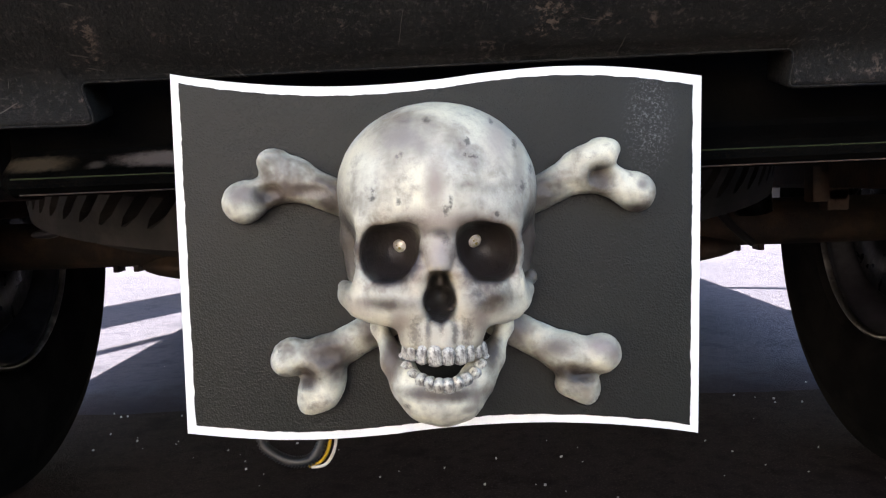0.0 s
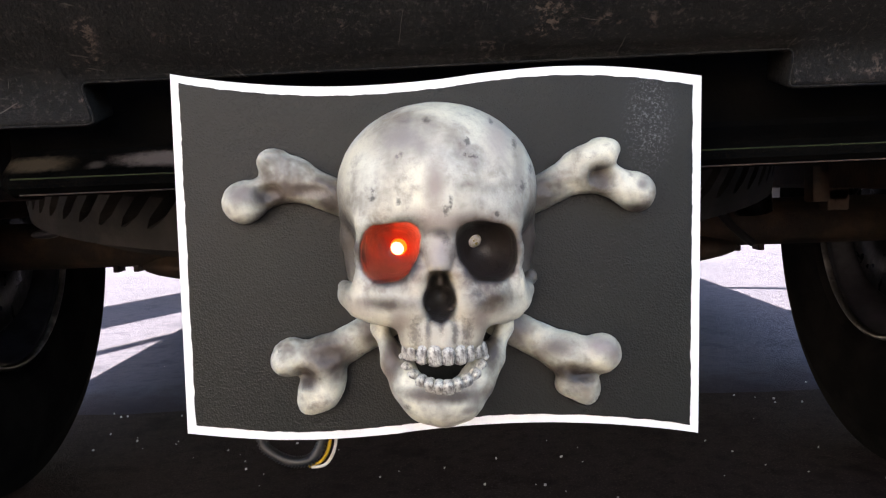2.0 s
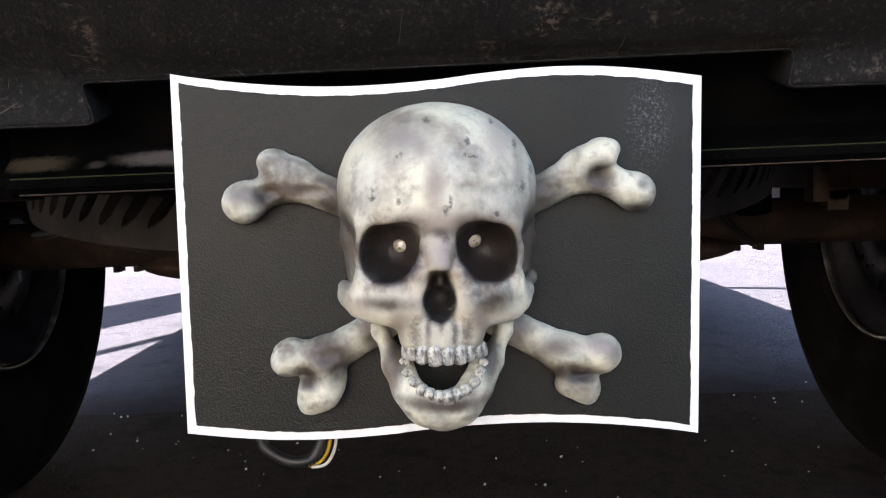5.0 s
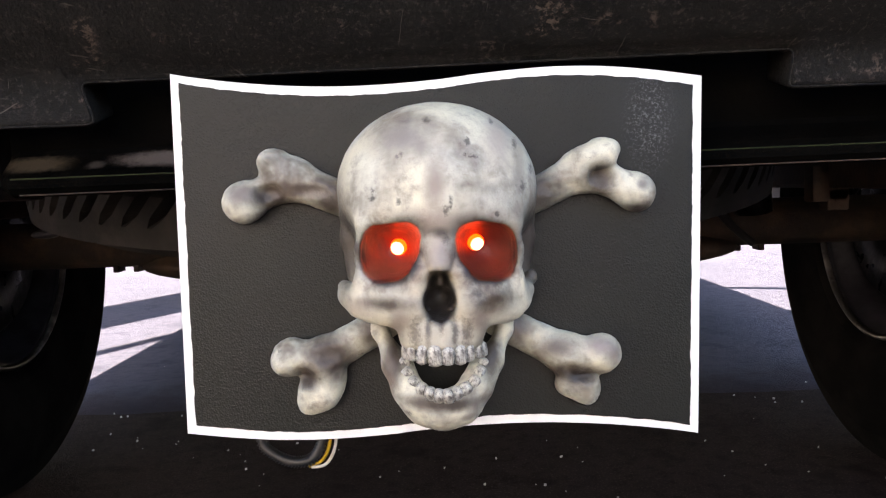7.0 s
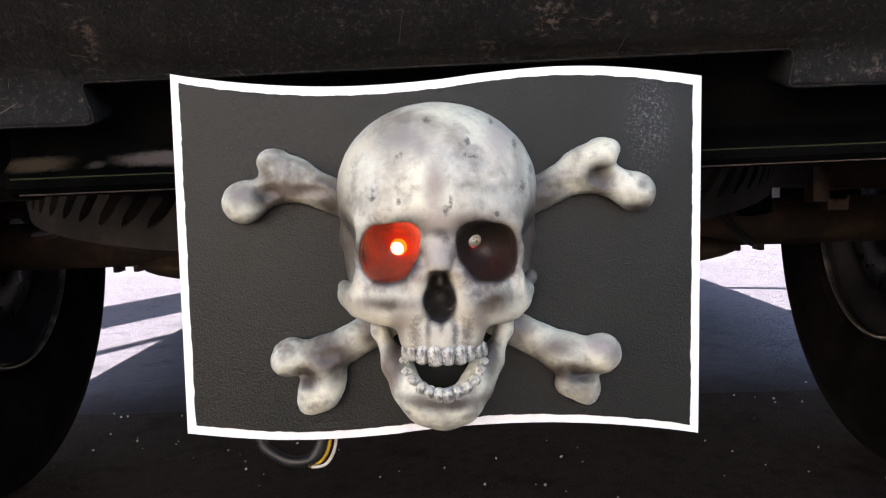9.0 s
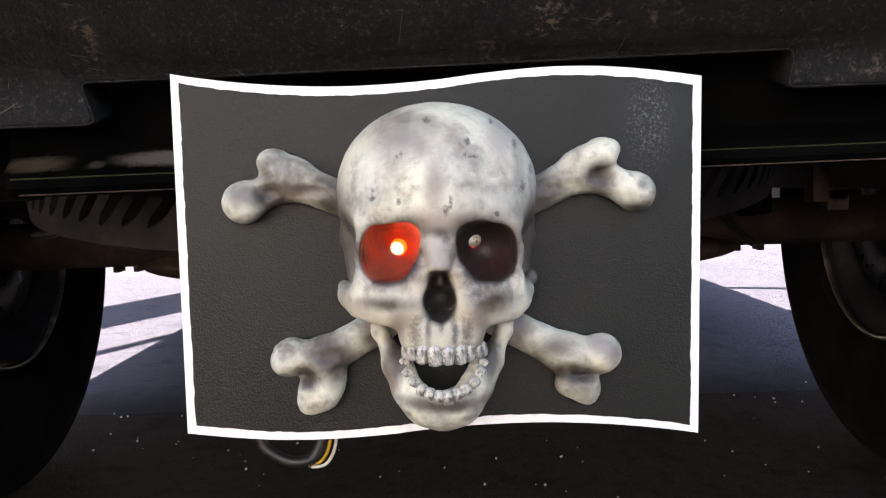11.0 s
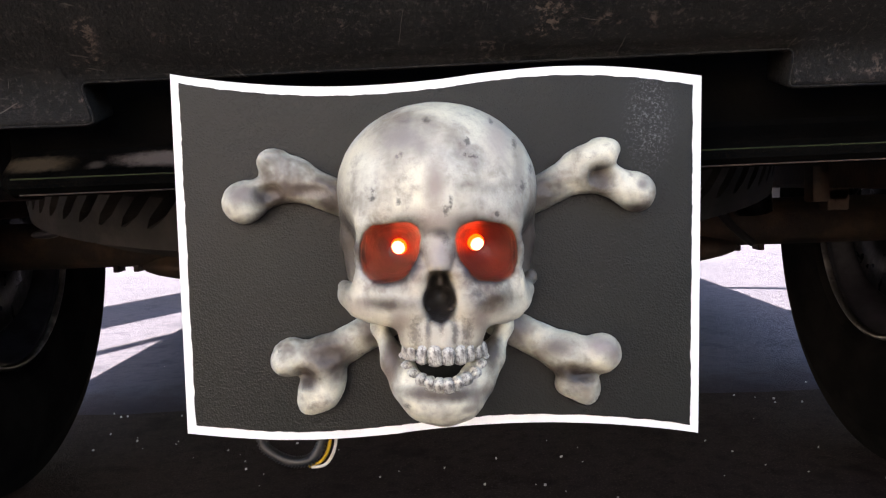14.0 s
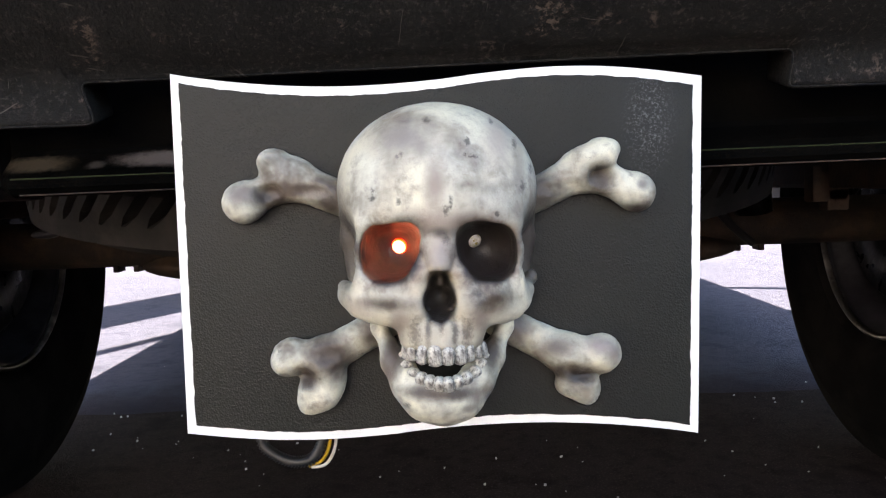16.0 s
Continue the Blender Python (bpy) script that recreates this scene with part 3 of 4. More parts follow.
# hitch cross tube behind the bumper
section = [(0.014, -0.0185), (0.020, -0.0125), (0.020, 0.105), (-0.001, 0.110), (-0.004, 0.100), (-0.005, 0.014), (-0.007, 0.010), (-0.022, -0.001), (-0.0255, -0.005), (-0.026, -0.008), (-0.026, -0.0125), (-0.023, -0.0165), (-0.018, -0.0185)]
bm = bmesh.new()
ends = []
for x, f in ((-0.303, 0.80), (-0.296, 1), (0.72, 1), (0.726, 0.86)):
    ends.append([bm.verts.new((x, a * f, b * f)) for a, b in section])
for a, b in zip(ends, ends[1:]):
    for j in range(len(a)):
        bm.faces.new((a[j], a[(j + 1) % len(a)], b[(j + 1) % len(a)], b[j]))
bm.faces.new(ends[0])
bm.faces.new(ends[-1][::-1])
k = Mat("hitch_reflection_paint", 0.7, spec=0.02)
c = k.mix(k.ramp(k.noise(14, 5, 0.65), 0.42, 0.65), (0.0010, 0.0010, 0.0009), (0.0026, 0.0023, 0.0020))
# pale blobs paint the reflections on the beam's chamfer into its colour
for centre, radii, glint in (((-0.280, -0.015, 0.004), (0.026, 0.03, 0.006), (0.055, 0.044, 0.032)), ((-0.185, -0.015, 0.005), (0.042, 0.03, 0.0062), (0.11, 0.094, 0.088)), ((-0.238, -0.02, 0.002), (0.007, 0.03, 0.003), (0.04, 0.035, 0.032))):
    spread = k.math("ADD", k.blob(centre, radii), k.math("MULTIPLY", k.math("SUBTRACT", k.noise(160, 5, 0.75), 0.5), 0.9))
    c = k.mix(k.math("MULTIPLY", k.ramp(spread, 1.25, 0.45), 0.9), c, glint)
reflection_paint = k.colour(c).bump(k.noise(260, 4), 0.0008, 0.6).m
hitch = part("hitch_cross_tube", bm, reflection_paint, vehicle, "black steel hitch beam with reflections painted pale on its chamfer", smooth=False, where=pose(0, 0.098, 0.501, 0, -0.45, 0))
# thin tube that paints in the greenish highlight of the beam's edge
part("edge_highlight", tube_bm([(-0.294, -0.0256, -0.006), (0.2, -0.0256, -0.006), (0.72, -0.0256, -0.006)], 0.0006, 6), green_highlight, hitch, "thin green line painted as the edge's highlight")
# lighter tube in place of the highlight along the beam's lower edge
part("lower_highlight", tube_bm([(-0.290, -0.0225, -0.0170), (0.2, -0.0225, -0.0170), (0.72, -0.0225, -0.0170)], 0.0007, 6), rusty_iron, hitch, "thin lighter line painted as the lower edge's highlight")
part("receiver_tube", box_bm((0.064, 0.11, 0.064), (0, 0.05, 0.458), 0.006), chassis_paint, vehicle, "square black receiver tube", smooth=False)
part("frame_bracket", box_bm((0.03, 0.10, 0.075), (-0.335, 0.13, 0.515), 0.006), rusty_iron, vehicle, smooth=False)

# bumper cover: a grained skin whose lower edge is cut away between two lobes


def lower_edge(x):
    """Height of the bumper's lower edge at x."""
    notch = 0.5537 + 0.0131 * x
    tl = 0.5 - 0.5 * math.tanh((x + 0.2245) / 0.0028)
    tr = 0.5 + 0.5 * math.tanh((x - 0.2235) / 0.0028)
    return notch + (0.5242 - notch) * tl + (0.5327 - notch) * tr


def undercut(x, z):
    """Sideways lean of the cut-out's two ends, whose lower corners reach inwards."""
    f = 1 - 2 * min(1.0, max(0.0, (z - 0.526) / 0.03))
    return 0.0085 * f * (math.exp(-((x + 0.2245) / 0.014) ** 2) - 0.8 * math.exp(-((x - 0.2235) / 0.014) ** 2))


bm = bmesh.new()
rows = []
xs = [-0.95 + 0.02 * i for i in range(34)] + [-0.27 + 0.002 * i for i in range(61)] + [-0.148 + 0.015 * i for i in range(20)] + [0.155 + 0.002 * i for i in range(60)] + [0.276 + 0.02 * i for i in range(34)]
for x in xs:
    lo = lower_edge(x)
    col = [bm.verts.new((x, 0.085, lo + 0.010)), bm.verts.new((x, 0.047, lo + 0.0015)), bm.verts.new((x, 0.0415, lo)), bm.verts.new((x, 0.0375, lo + 0.0012)), bm.verts.new((x, 0.036, lo + 0.004))]
    for j in range(1, 25):
        s = (j / 24) ** 1.4
        z = lo + 0.004 + (0.80 - lo) * s
        col.append(bm.verts.new((x, 0.036 - 0.16 * (1 - math.exp(-max(0.0, z - 0.556) / 0.12)) + 0.0006 * math.sin(40 * z + 3 * x), z)))
    for v in col:
        v.co.x += undercut(x, v.co.z)
    rows.append(col)
for a, b in zip(rows, rows[1:]):
    for j in range(len(a) - 1):
        bm.faces.new((a[j], a[j + 1], b[j + 1], b[j]))
bumper = part("bumper_cover", bm, black_plastic, vehicle, "scuffed grained black plastic bumper cover")
rim_line = [(x + undercut(x, lower_edge(x)), 0.0375 - 0.001, lower_edge(x) + 0.0008) for x in xs[24:-24]]
part("edge_bead", tube_bm(rim_line, 0.0007, 6), black_plastic, bumper, "thin rolled lower edge")
part("floor_pan", box_bm((1.86, 4.0, 0.06), (0, 2.1, 0.78), 0.01), chassis_paint, vehicle, "dirty black underside", smooth=False)
part("bumper_beam", box_bm((1.7, 0.06, 0.16), (0, 0.125, 0.64), 0.01), chassis_paint, vehicle, "black bumper beam", smooth=False)
part("rear_crossmember", box_bm((1.36, 0.08, 0.34), (0, 1.30, 0.60), 0.01), chassis_paint, vehicle, "dirty black crossmember", smooth=False)
# two boxes added out of sight to keep light off the near ground
part("mid_light_block", box_bm((0.62, 0.75, 0.30), (0.0, 1.75, 0.58), 0.04), chassis_paint, vehicle, "hidden black box that blocks light under the vehicle", smooth=False)
part("front_light_block", box_bm((0.40, 1.2, 0.36), (0.0, 2.9, 0.55), 0.08), chassis_paint, vehicle, "hidden black box that blocks light from the front", smooth=False)
part("front_axle", revolve_bm([(-0.72, 0.005), (-0.72, 0.042), (0.72, 0.042), (0.72, 0.005)], 24), rusty_iron, vehicle, "rusty front axle tube", where=pose(0, AXLE_Y + 2.5, HUB))
part("front_bumper", box_bm((1.8, 0.16, 0.26), (0, 4.1, 0.60), 0.04), black_plastic, vehicle, smooth=False)
part("rear_body", box_bm((1.90, 2.8, 0.95), (0, 1.52, 1.26), 0.06), body_paint, vehicle, smooth=False)
part("hood_body", box_bm((1.64, 1.2, 0.42), (0, 3.5, 0.97), 0.05), body_paint, vehicle, smooth=False)
for side in (-1, 1):
    part("side_panel", box_bm((0.03, 1.7, 0.44), (side * 0.93, 2.1, 0.57), 0.01), body_paint, vehicle, smooth=False)
    # panel added out of view, reaching low to block light from the side
    part("rear_side_blocker", box_bm((0.03, 0.36, 0.64), (side * 0.95, 0.22, 0.55), 0.01), body_paint, vehicle, smooth=False)
    part("wheel_arch", box_bm((0.03, 0.9, 0.12), (side * 0.95, AXLE_Y, 0.88), 0.01), body_paint, vehicle, smooth=False)
    # unseen step added to set the edge of the vehicle's shadow
    part("side_shadow_step", box_bm((0.16, 1.6, 0.05), (side * 0.95, 2.1, 0.34), 0.015), black_plastic, vehicle, smooth=False)
    # unseen mirror and arm added to cast a thin shadow on the ground
    mirror = part("shadow_mirror", box_bm((0.20, 0.10, 0.20), (side * 1.24, 3.68, 1.12), 0.03), body_paint, vehicle, smooth=False)
    part("shadow_mirror_arm", tube_bm([(side * 0.78, 3.83, 1.10), (side * 0.98, 3.76, 1.11), (side * 1.16, 3.69, 1.12)], 0.028), chassis_paint, mirror)
    part("frame_rail", box_bm((0.07, 3.8, 0.12), (side * 0.42, 2.1, 0.66), 0.008), chassis_paint, vehicle, "dusty black frame rail", smooth=False)

# ---- wiring loop hanging under the plaque ----
wires = tagged(new("trailer_wiring"), "black wiring loom with yellow and white wires hanging from the hitch", "wiring")
part("loom", tube_bm([(-0.127, 0.055, 0.326), (-0.127, 0.055, 0.308), (-0.118, 0.053, 0.300), (-0.105, 0.050, 0.296), (-0.092, 0.050, 0.299), (-0.084, 0.050, 0.314), (-0.081, 0.050, 0.333)], 0.0043, 12, 0.0015), loom_plastic, wires, "ribbed black loom")
part("yellow_wire", tube_bm([(-0.096, 0.052, 0.292), (-0.087, 0.052, 0.296), (-0.081, 0.050, 0.308), (-0.078, 0.050, 0.333)], 0.0013, 8), yellow_wire, wires, "yellow wire")
part("white_wire", tube_bm([(-0.094, 0.050, 0.292), (-0.084, 0.050, 0.294), (-0.077, 0.048, 0.307), (-0.075, 0.050, 0.333)], 0.0011, 8), white_wire, wires, "white wire")

# ---- the plaque with the skull ----
plaque = tagged(new("skull_plaque"), "flag-shaped black plaque with white edge, animated skull and crossbones", "hitch cover")
plaque.matrix_basis = pose(0, 0, 0.44065, 0, 2, 0)
CORNERS = ((-161.8, 0, 104.0), (153.4, 0, 103.1), (156.6, 0, -113.3), (-156.3, 0, -113.4))


def flag_outline(inset, ragged, seed, n=150):
    """The waving flag's outline in millimetres, set in by some, with an uneven edge."""
    (x0, _, z0), (x1, _, z1), (x2, _, z2), (x3, _, z3) = CORNERS
    out = []
    rg = lambda s, e: ragged * (noise.noise((s * 9.0, e * 7.3 + seed, 0.5)) * 1.0 + noise.noise((s * 34.0, e * 5.1 + seed, 2.5)) * 0.45)
    bow = lambda t, mid, first, second: first * math.sin(math.pi * t / mid) ** 0.85 if t < mid else -second * math.sin(math.pi * (t - mid) / (1 - mid))
    for i in range(n):
        t = i / n
        top = z0 + (z1 - z0) * t - bow(t, 0.56, 7.1, 5.6)
        out.append((x0 + inset + (x1 - x0 - 2 * inset) * t, top - inset + rg(t * 8, 0)))
    m = n * 2 // 3
    for i in range(m):
        t = i / m
        out.append((x1 - inset + (x2 - x1) * t + rg(t * 5, 1), z1 - inset + (z2 - z1 + 2 * inset) * t))
    for i in range(n):
        t = i / n
        bot = z2 + (z3 - z2) * t + bow(t, 0.585, 6.8, 4.1)
        out.append((x2 - inset + (x3 - x2 + 2 * inset) * t, bot + inset + rg(t * 8, 2)))
    for i in range(m):
        t = i / m
        out.append((x3 + inset + (x0 - x3) * t + rg(t * 5, 3), z3 + inset + (z0 - z3 - 2 * inset) * t))
    return out


def slab_bm(outline, back, front, bevel=0.5):
    """A flat slab of that outline between two depths, its front rim rounded; millimetres."""
    bm = bmesh.new()
    cx, cz = sum(p[0] for p in outline) / len(outline), sum(p[1] for p in outline) / len(outline)
    rings = []
    for d, shrink in ((back, 0), (front - bevel, 0), (front - bevel * 0.3, bevel * 0.3), (front, bevel)):
        rings.append([bm.verts.new(at((x - shrink * (1 if x > cx else -1), d, z - shrink * (1 if z > cz else -1)))) for x, z in outline])
    for a, b in zip(rings, rings[1:]):
        for j in range(len(a)):
            bm.faces.new((a[j], a[(j + 1) % len(a)], b[(j + 1) % len(a)], b[j]))
    bm.faces.new(rings[0][::-1])
    bm.faces.new(rings[-1])
    return bm


part("backing_board", slab_bm(flag_outline(0, 0.0, 1), -5, 0, 0.4), white_paint, plaque, "white painted board", smooth=False)
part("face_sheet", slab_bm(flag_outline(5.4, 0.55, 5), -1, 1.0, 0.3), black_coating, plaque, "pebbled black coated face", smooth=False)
part("mounting_stub", box_bm((0.05, 0.06, 0.05), (0, 0.035, 0.018), 0.004), chassis_paint, plaque, "square black hitch stub", smooth=False)


def crossbone(a, ra, b, rb, neck, rn, end, re, extra):
    """One end of a crossbone: two knuckles that run together into a shaft."""
    pts = [a, b, neck, end] + [q[0] for q in extra]
    lo = [min(p[i] for p in pts) - 15 for i in range(3)]
    hi = [max(p[i] for p in pts) + 15 for i in range(3)]
    lo[1], hi[1] = -2, 26
    k = Clay(lo, hi, 0.6)
    k.add(k.ball(a, (ra, ra * 0.92, ra)))
    k.add(k.ball(b, (rb, rb * 0.92, rb)), 5)
    k.rods([(a, ra * 0.72), (neck, rn)], 5)
    k.rods([(b, rb * 0.80), (neck, rn)], 5)
    k.rods([(neck, rn), (end, re)], 6)
    for p, r, hollow in extra:
        if hollow:
            k.cut(k.ball(p, r), 4)
        else:
            k.add(k.ball(p, r), 5)
    k.knead(0.2)
    return k.mesh("bone")


for spec in (
    ((-116.7, 9, 28.4), 12.2, (-97.1, 9, 48.2), 10.2, (-87.6, 9, 41.6), 11.0, (-47.9, 9, 25.1), 9.6, [((-101.5, 20, 33.5), (8, 6, 5), True), ((-116.5, 14, 27.5), (10.8, 10, 10.8), False), ((-100.5, 12, 53.0), (7.5, 8, 5.6), False), ((-76, 21, 34), (9, 3, 3), True)]),
    ((113.0, 9, 34.4), 11.8, (91.4, 9, 56.2), 9.4, (82.2, 9, 47.6), 11.2, (45.2, 9, 27.7), 9.6, [((92.6, 20, 43.0), (9, 6, 7), True), ((86.0, 15, 54.5), (13, 6, 5.5), False), ((97.5, 12, 60.0), (5, 7, 4.6), False), ((68, 22, 36), (14, 3, 3), True)]),
    ((-90.4, 9, -63.9), 11.4, (-75.2, 9, -85.9), 11.6, (-71.5, 9, -64.6), 11.2, (-31.6, 9, -41.4), 9.8, [((-82.5, 21, -74.5), (6.5, 8, 5.0), True), ((-66.5, 24, -60.0), (11, 5, 6.0), True), ((-80.5, 10, -93.0), (5, 6, 4.6), False), ((-69, 12, -86), (7, 8, 7), False), ((-95.5, 12, -66.5), (5.5, 8, 6.5), False), ((-67.0, 10, -77.0), (9.5, 9, 11), False)]),
    ((94.1, 9, -61.6), 11.6, (84.6, 9, -81.1), 9.2, (74.6, 9, -62.6), 11.4, (32.3, 9, -41.5), 9.8, [((86.0, 20, -73.5), (12, 6, 3.4), True), ((74.0, 21, -70.0), (5, 4, 4), True), ((94.0, 13, -61.0), (10.4, 10, 9.6), False), ((86.5, 9, -87.5), (5.4, 6, 4.6), False), ((72.5, 9, -80.0), (5.5, 7, 6), False), ((79.5, 8, -82.0), (9, 7, 6.4), False)]),
):
    part("bone", crossbone(*spec), bone_white, plaque, "weathered off-white bone end")

# cranium and face
UPPER = [((-19.5, 52, -51.8), 4.6, 8.0), ((-16.0, 57, -51.7), 5.6, 9.0), ((-11.0, 62, -51.6), 6.2, 10.0), ((-4.4, 65, -51.6), 7.0, 10.6), ((2.5, 65.5, -51.5), 7.2, 10.6),
         ((8.9, 62, -51.6), 6.2, 10.0), ((13.8, 58, -51.2), 5.2, 9.4), ((18.0, 53, -51.3), 4.6, 8.6), ((21.0, 48, -51.3), 4.4, 8.0)]
k = Clay((-72, -2, -62), (66, 78, 96), 0.8)
k.add(k.ball((-3.8, 12, 35.7), (58.0, 49, 50.5)))
k.add(k.ball((-2.0, 26, 39.3), (49, 36, 38)), 10)
k.add(k.ball((-2.0, 28, -0.7), (44, 30, 33)), 8)
k.rods([((-40.8, 46, 18.8), 5), ((-25.8, 50, 22.6), 4.8), ((-2.0, 55, 20.4), 5), ((21.8, 50, 23.2), 4.8), ((36.2, 46, 20.0), 5)], 13)
k.add(k.ball((-2.0, 28, 30.7), (45, 32, 23)), 14)
k.cut(k.ball((-61.6, 44, 0.7), (13, 24, 27)), 5)
k.cut(k.ball((56.4, 44, 1.3), (13, 24, 27)), 5)
k.rods([((-51.3, 11, 32.7), 9.5), ((-51.2, 11, 7.9), 8.5), ((-48.7, 11, -13.5), 8)], 4)
k.rods([((44.3, 11, 32.7), 9.5), ((44.8, 11, 7.9), 8.5), ((43.3, 11, -13.5), 8)], 4)
k.rods([((-41.3, 47, 17.6), 4.5), ((-43.9, 43, 3.7), 4), ((-43.5, 42, -12.0), 5)], 5)
k.rods([((36.8, 47, 18.8), 4.5), ((39.4, 43, 3.7), 4), ((38.6, 42, -10.5), 5)], 5)
k.rods([((-42.8, 40, -19.2), 7), ((-29.0, 50, -22.0), 7.5), ((-19.1, 54, -27.6), 7.5)], 7)
k.rods([((38.8, 40, -18.0), 7), ((25.7, 50, -20.4), 7.5), ((14.5, 54, -26.7), 7.5)], 7)
k.rods([((-43.8, 40, -23.6), 8), ((-51.9, 32, -22.5), 4.5), ((-56.6, 26, -19.3), 1.9)], 5)
k.rods([((-56.4, 26, -19.6), 1.8), ((-54.0, 28, -26.0), 2.4), ((-48.0, 34, -31.0), 3.2), ((-39.5, 42, -32.0), 4.2), ((-29.5, 49, -31.5), 5.6), ((-20.0, 53, -34.0), 6.0)], 7)
k.rods([((-52.5, 30, -24.0), 4.5), ((-45.0, 38, -26.0), 6.5), ((-34.0, 46, -27.0), 7)], 6)
k.rods([((38.2, 40, -21.1), 8), ((45.5, 30, -20.2), 4.5), ((49.5, 22, -16.5), 3.0)], 3)
k.add(k.ball((51.2, 20, -14.5), (3.4, 3.4, 4.6)), 1.5)
k.rods([((46.0, 31, -21.0), 3.0), ((43.5, 35, -26.0), 3.0), ((38.8, 40, -30.5), 3.6), ((33.0, 45, -31.0), 4.6), ((25.5, 49, -31.0), 5.6), ((17.0, 53, -34.0), 6.0)], 7)
k.rods([((42.0, 37, -25.0), 5.0), ((31.0, 46, -26.0), 7)], 6)
k.rods([((-2.3, 56, 17.4), 6), ((-2.3, 59, 4.9), 5.5), ((-2.0, 63, -3.1), 5.5)], 7)
k.rods([((-12.9, 56, -10.5), 5.5), ((-15.7, 55, -25.9), 7), ((-15.2, 53, -43.2), 7.5)], 6)
k.rods([((9.5, 56, -9.9), 5.5), ((12.6, 55, -25.9), 7), ((14.6, 53, -41.7), 7.5)], 6)
k.add(k.ball((-0.7, 46, -43.5), (23.5, 18.5, 12)), 5)
for p, w, h in UPPER:
    k.rods([((p[0], p[1] - 2.2, p[2] + h * 0.45), w * 0.5), ((p[0] * 0.95, p[1] - 3.5, p[2] + h * 1.5), w * 0.36)], 3)
k.cut(k.ball(SOCKETS[0], (16.2, 24, 15.8)), 3)
k.cut(k.ball((-34.4, 46, -2.9), (10, 18, 11)), 3)
k.cut(k.ball((-22.3, 46, 6.7), (10.5, 20, 11.5)), 3)
k.cut(k.ball((-32.2, 46, 7.3), (11.5, 20, 11.0)), 3)
k.cut(k.ball((16.5, 46, 7.3), (10.5, 20, 11.8)), 3)
k.cut(k.ball((27.0, 46, 8.3), (11.5, 20, 11.2)), 3)
k.cut(k.ball((-24.5, 58, 10.9), (10.5, 15, 7.6)), 2.5)
k.cut(k.ball((20.0, 58, 11.8), (10.5, 15, 7.6)), 2.5)
k.cut(k.ball((-18.9, 56, 11.7), (6.6, 13, 7.0)), 2.5)
k.cut(k.ball((13.4, 56, 10.8), (6.6, 13, 7.0)), 2.5)
k.cut(k.ball(SOCKETS[1], (16.4, 24, 16.2)), 3)
k.cut(k.ball((29.3, 46, -2.3), (10, 18, 11)), 3)
k.rods([((-46.0, 37, 8.3), 2.6), ((-46.6, 35, -3.3), 2.6), ((-45.3, 37, -13.2), 3.2)], 2.5)
k.rods([((41.4, 37, 9.5), 2.6), ((42.0, 35, -2.0), 2.6), ((40.6, 37, -12.0), 3.2)], 2.5)
k.cut(k.ball((-2.0, 56, -23.9), (9.2, 24, 9.6)), 2)
k.cut(k.ball((-2.0, 60, -14.3), (6.4, 22, 8.5)), 2)
k.cut(k.ball((-31.0, 36, -47.0), (7.2, 30, 9.5)), 2)
k.cut(k.ball((28.2, 36, -46.0), (7.2, 30, 9.5)), 2)
k.cut(k.ball((-0.7, 38, -66.9), (20, 20, 10)), 3)
k.knead(0.12)
k.f = np.maximum(k.f, -(k.d + 0.6))
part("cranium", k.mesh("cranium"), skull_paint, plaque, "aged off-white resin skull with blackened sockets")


def tooth_mesh(w, h, depth):
    """A rounded, slightly waisted tooth."""
    bm = bmesh.new()
    bmesh.ops.create_cube(bm, size=2)
    bmesh.ops.subdivide_edges(bm, edges=bm.edges[:], cuts=3, use_grid_fill=True)
    for v in bm.verts:
        p = v.co.copy()
        s = p.normalized()
        p = p.lerp(s * 1.18, 0.62)
        f = 1 - 0.16 * max(0, p.z) + 0.05 * math.sin(p.x * 7 + p.z * 5)
        v.co = Vector((p.x * w / 2 * f, p.y * depth / 2, p.z * h / 2)) / 1000
    me = bpy.data.meshes.new("tooth")
    bmesh.ops.recalc_face_normals(bm, faces=bm.faces)
    bm.to_mesh(me)
    bm.free()
    return me


for i, (p, w, h) in enumerate(UPPER):
    part("tooth", tooth_mesh(w * (1.02 + 0.07 * math.sin(i * 2.7)), h * (1 + 0.08 * math.sin(i * 4.1 + 1)), 6), tooth_paint, plaque, "grey-washed upper tooth",
         where=Matrix.Translation(at(p)) @ pose(0, 0, 0, 5 * math.sin(i * 2.1), 6 * math.sin(i * 3.7), (4 - i) * -11))

# jaw, hung on its hinge
LOWER = [((-21.4, 38, -58.2), 5.0, 7), ((-19.6, 44, -62.3), 5.6, 8), ((-15.9, 50, -65.4), 5.6, 8), ((-11.5, 56, -66.8), 5.4, 8), ((-6.8, 60, -67.3), 5.0, 7.6), ((-2.3, 62, -67.5), 5.0, 7.6),
         ((2.6, 62, -67.5), 5.2, 7.6), ((7.4, 60, -67.0), 5.2, 7.8), ((12.1, 57, -65.9), 5.4, 8), ((16.8, 52, -64.3), 5.4, 8), ((20.2, 46, -61.2), 5.4, 8), ((22.3, 40, -57.8), 5.0, 7)]
k = Clay((-50, -2, -115), (50, 74, 8), 0.8)
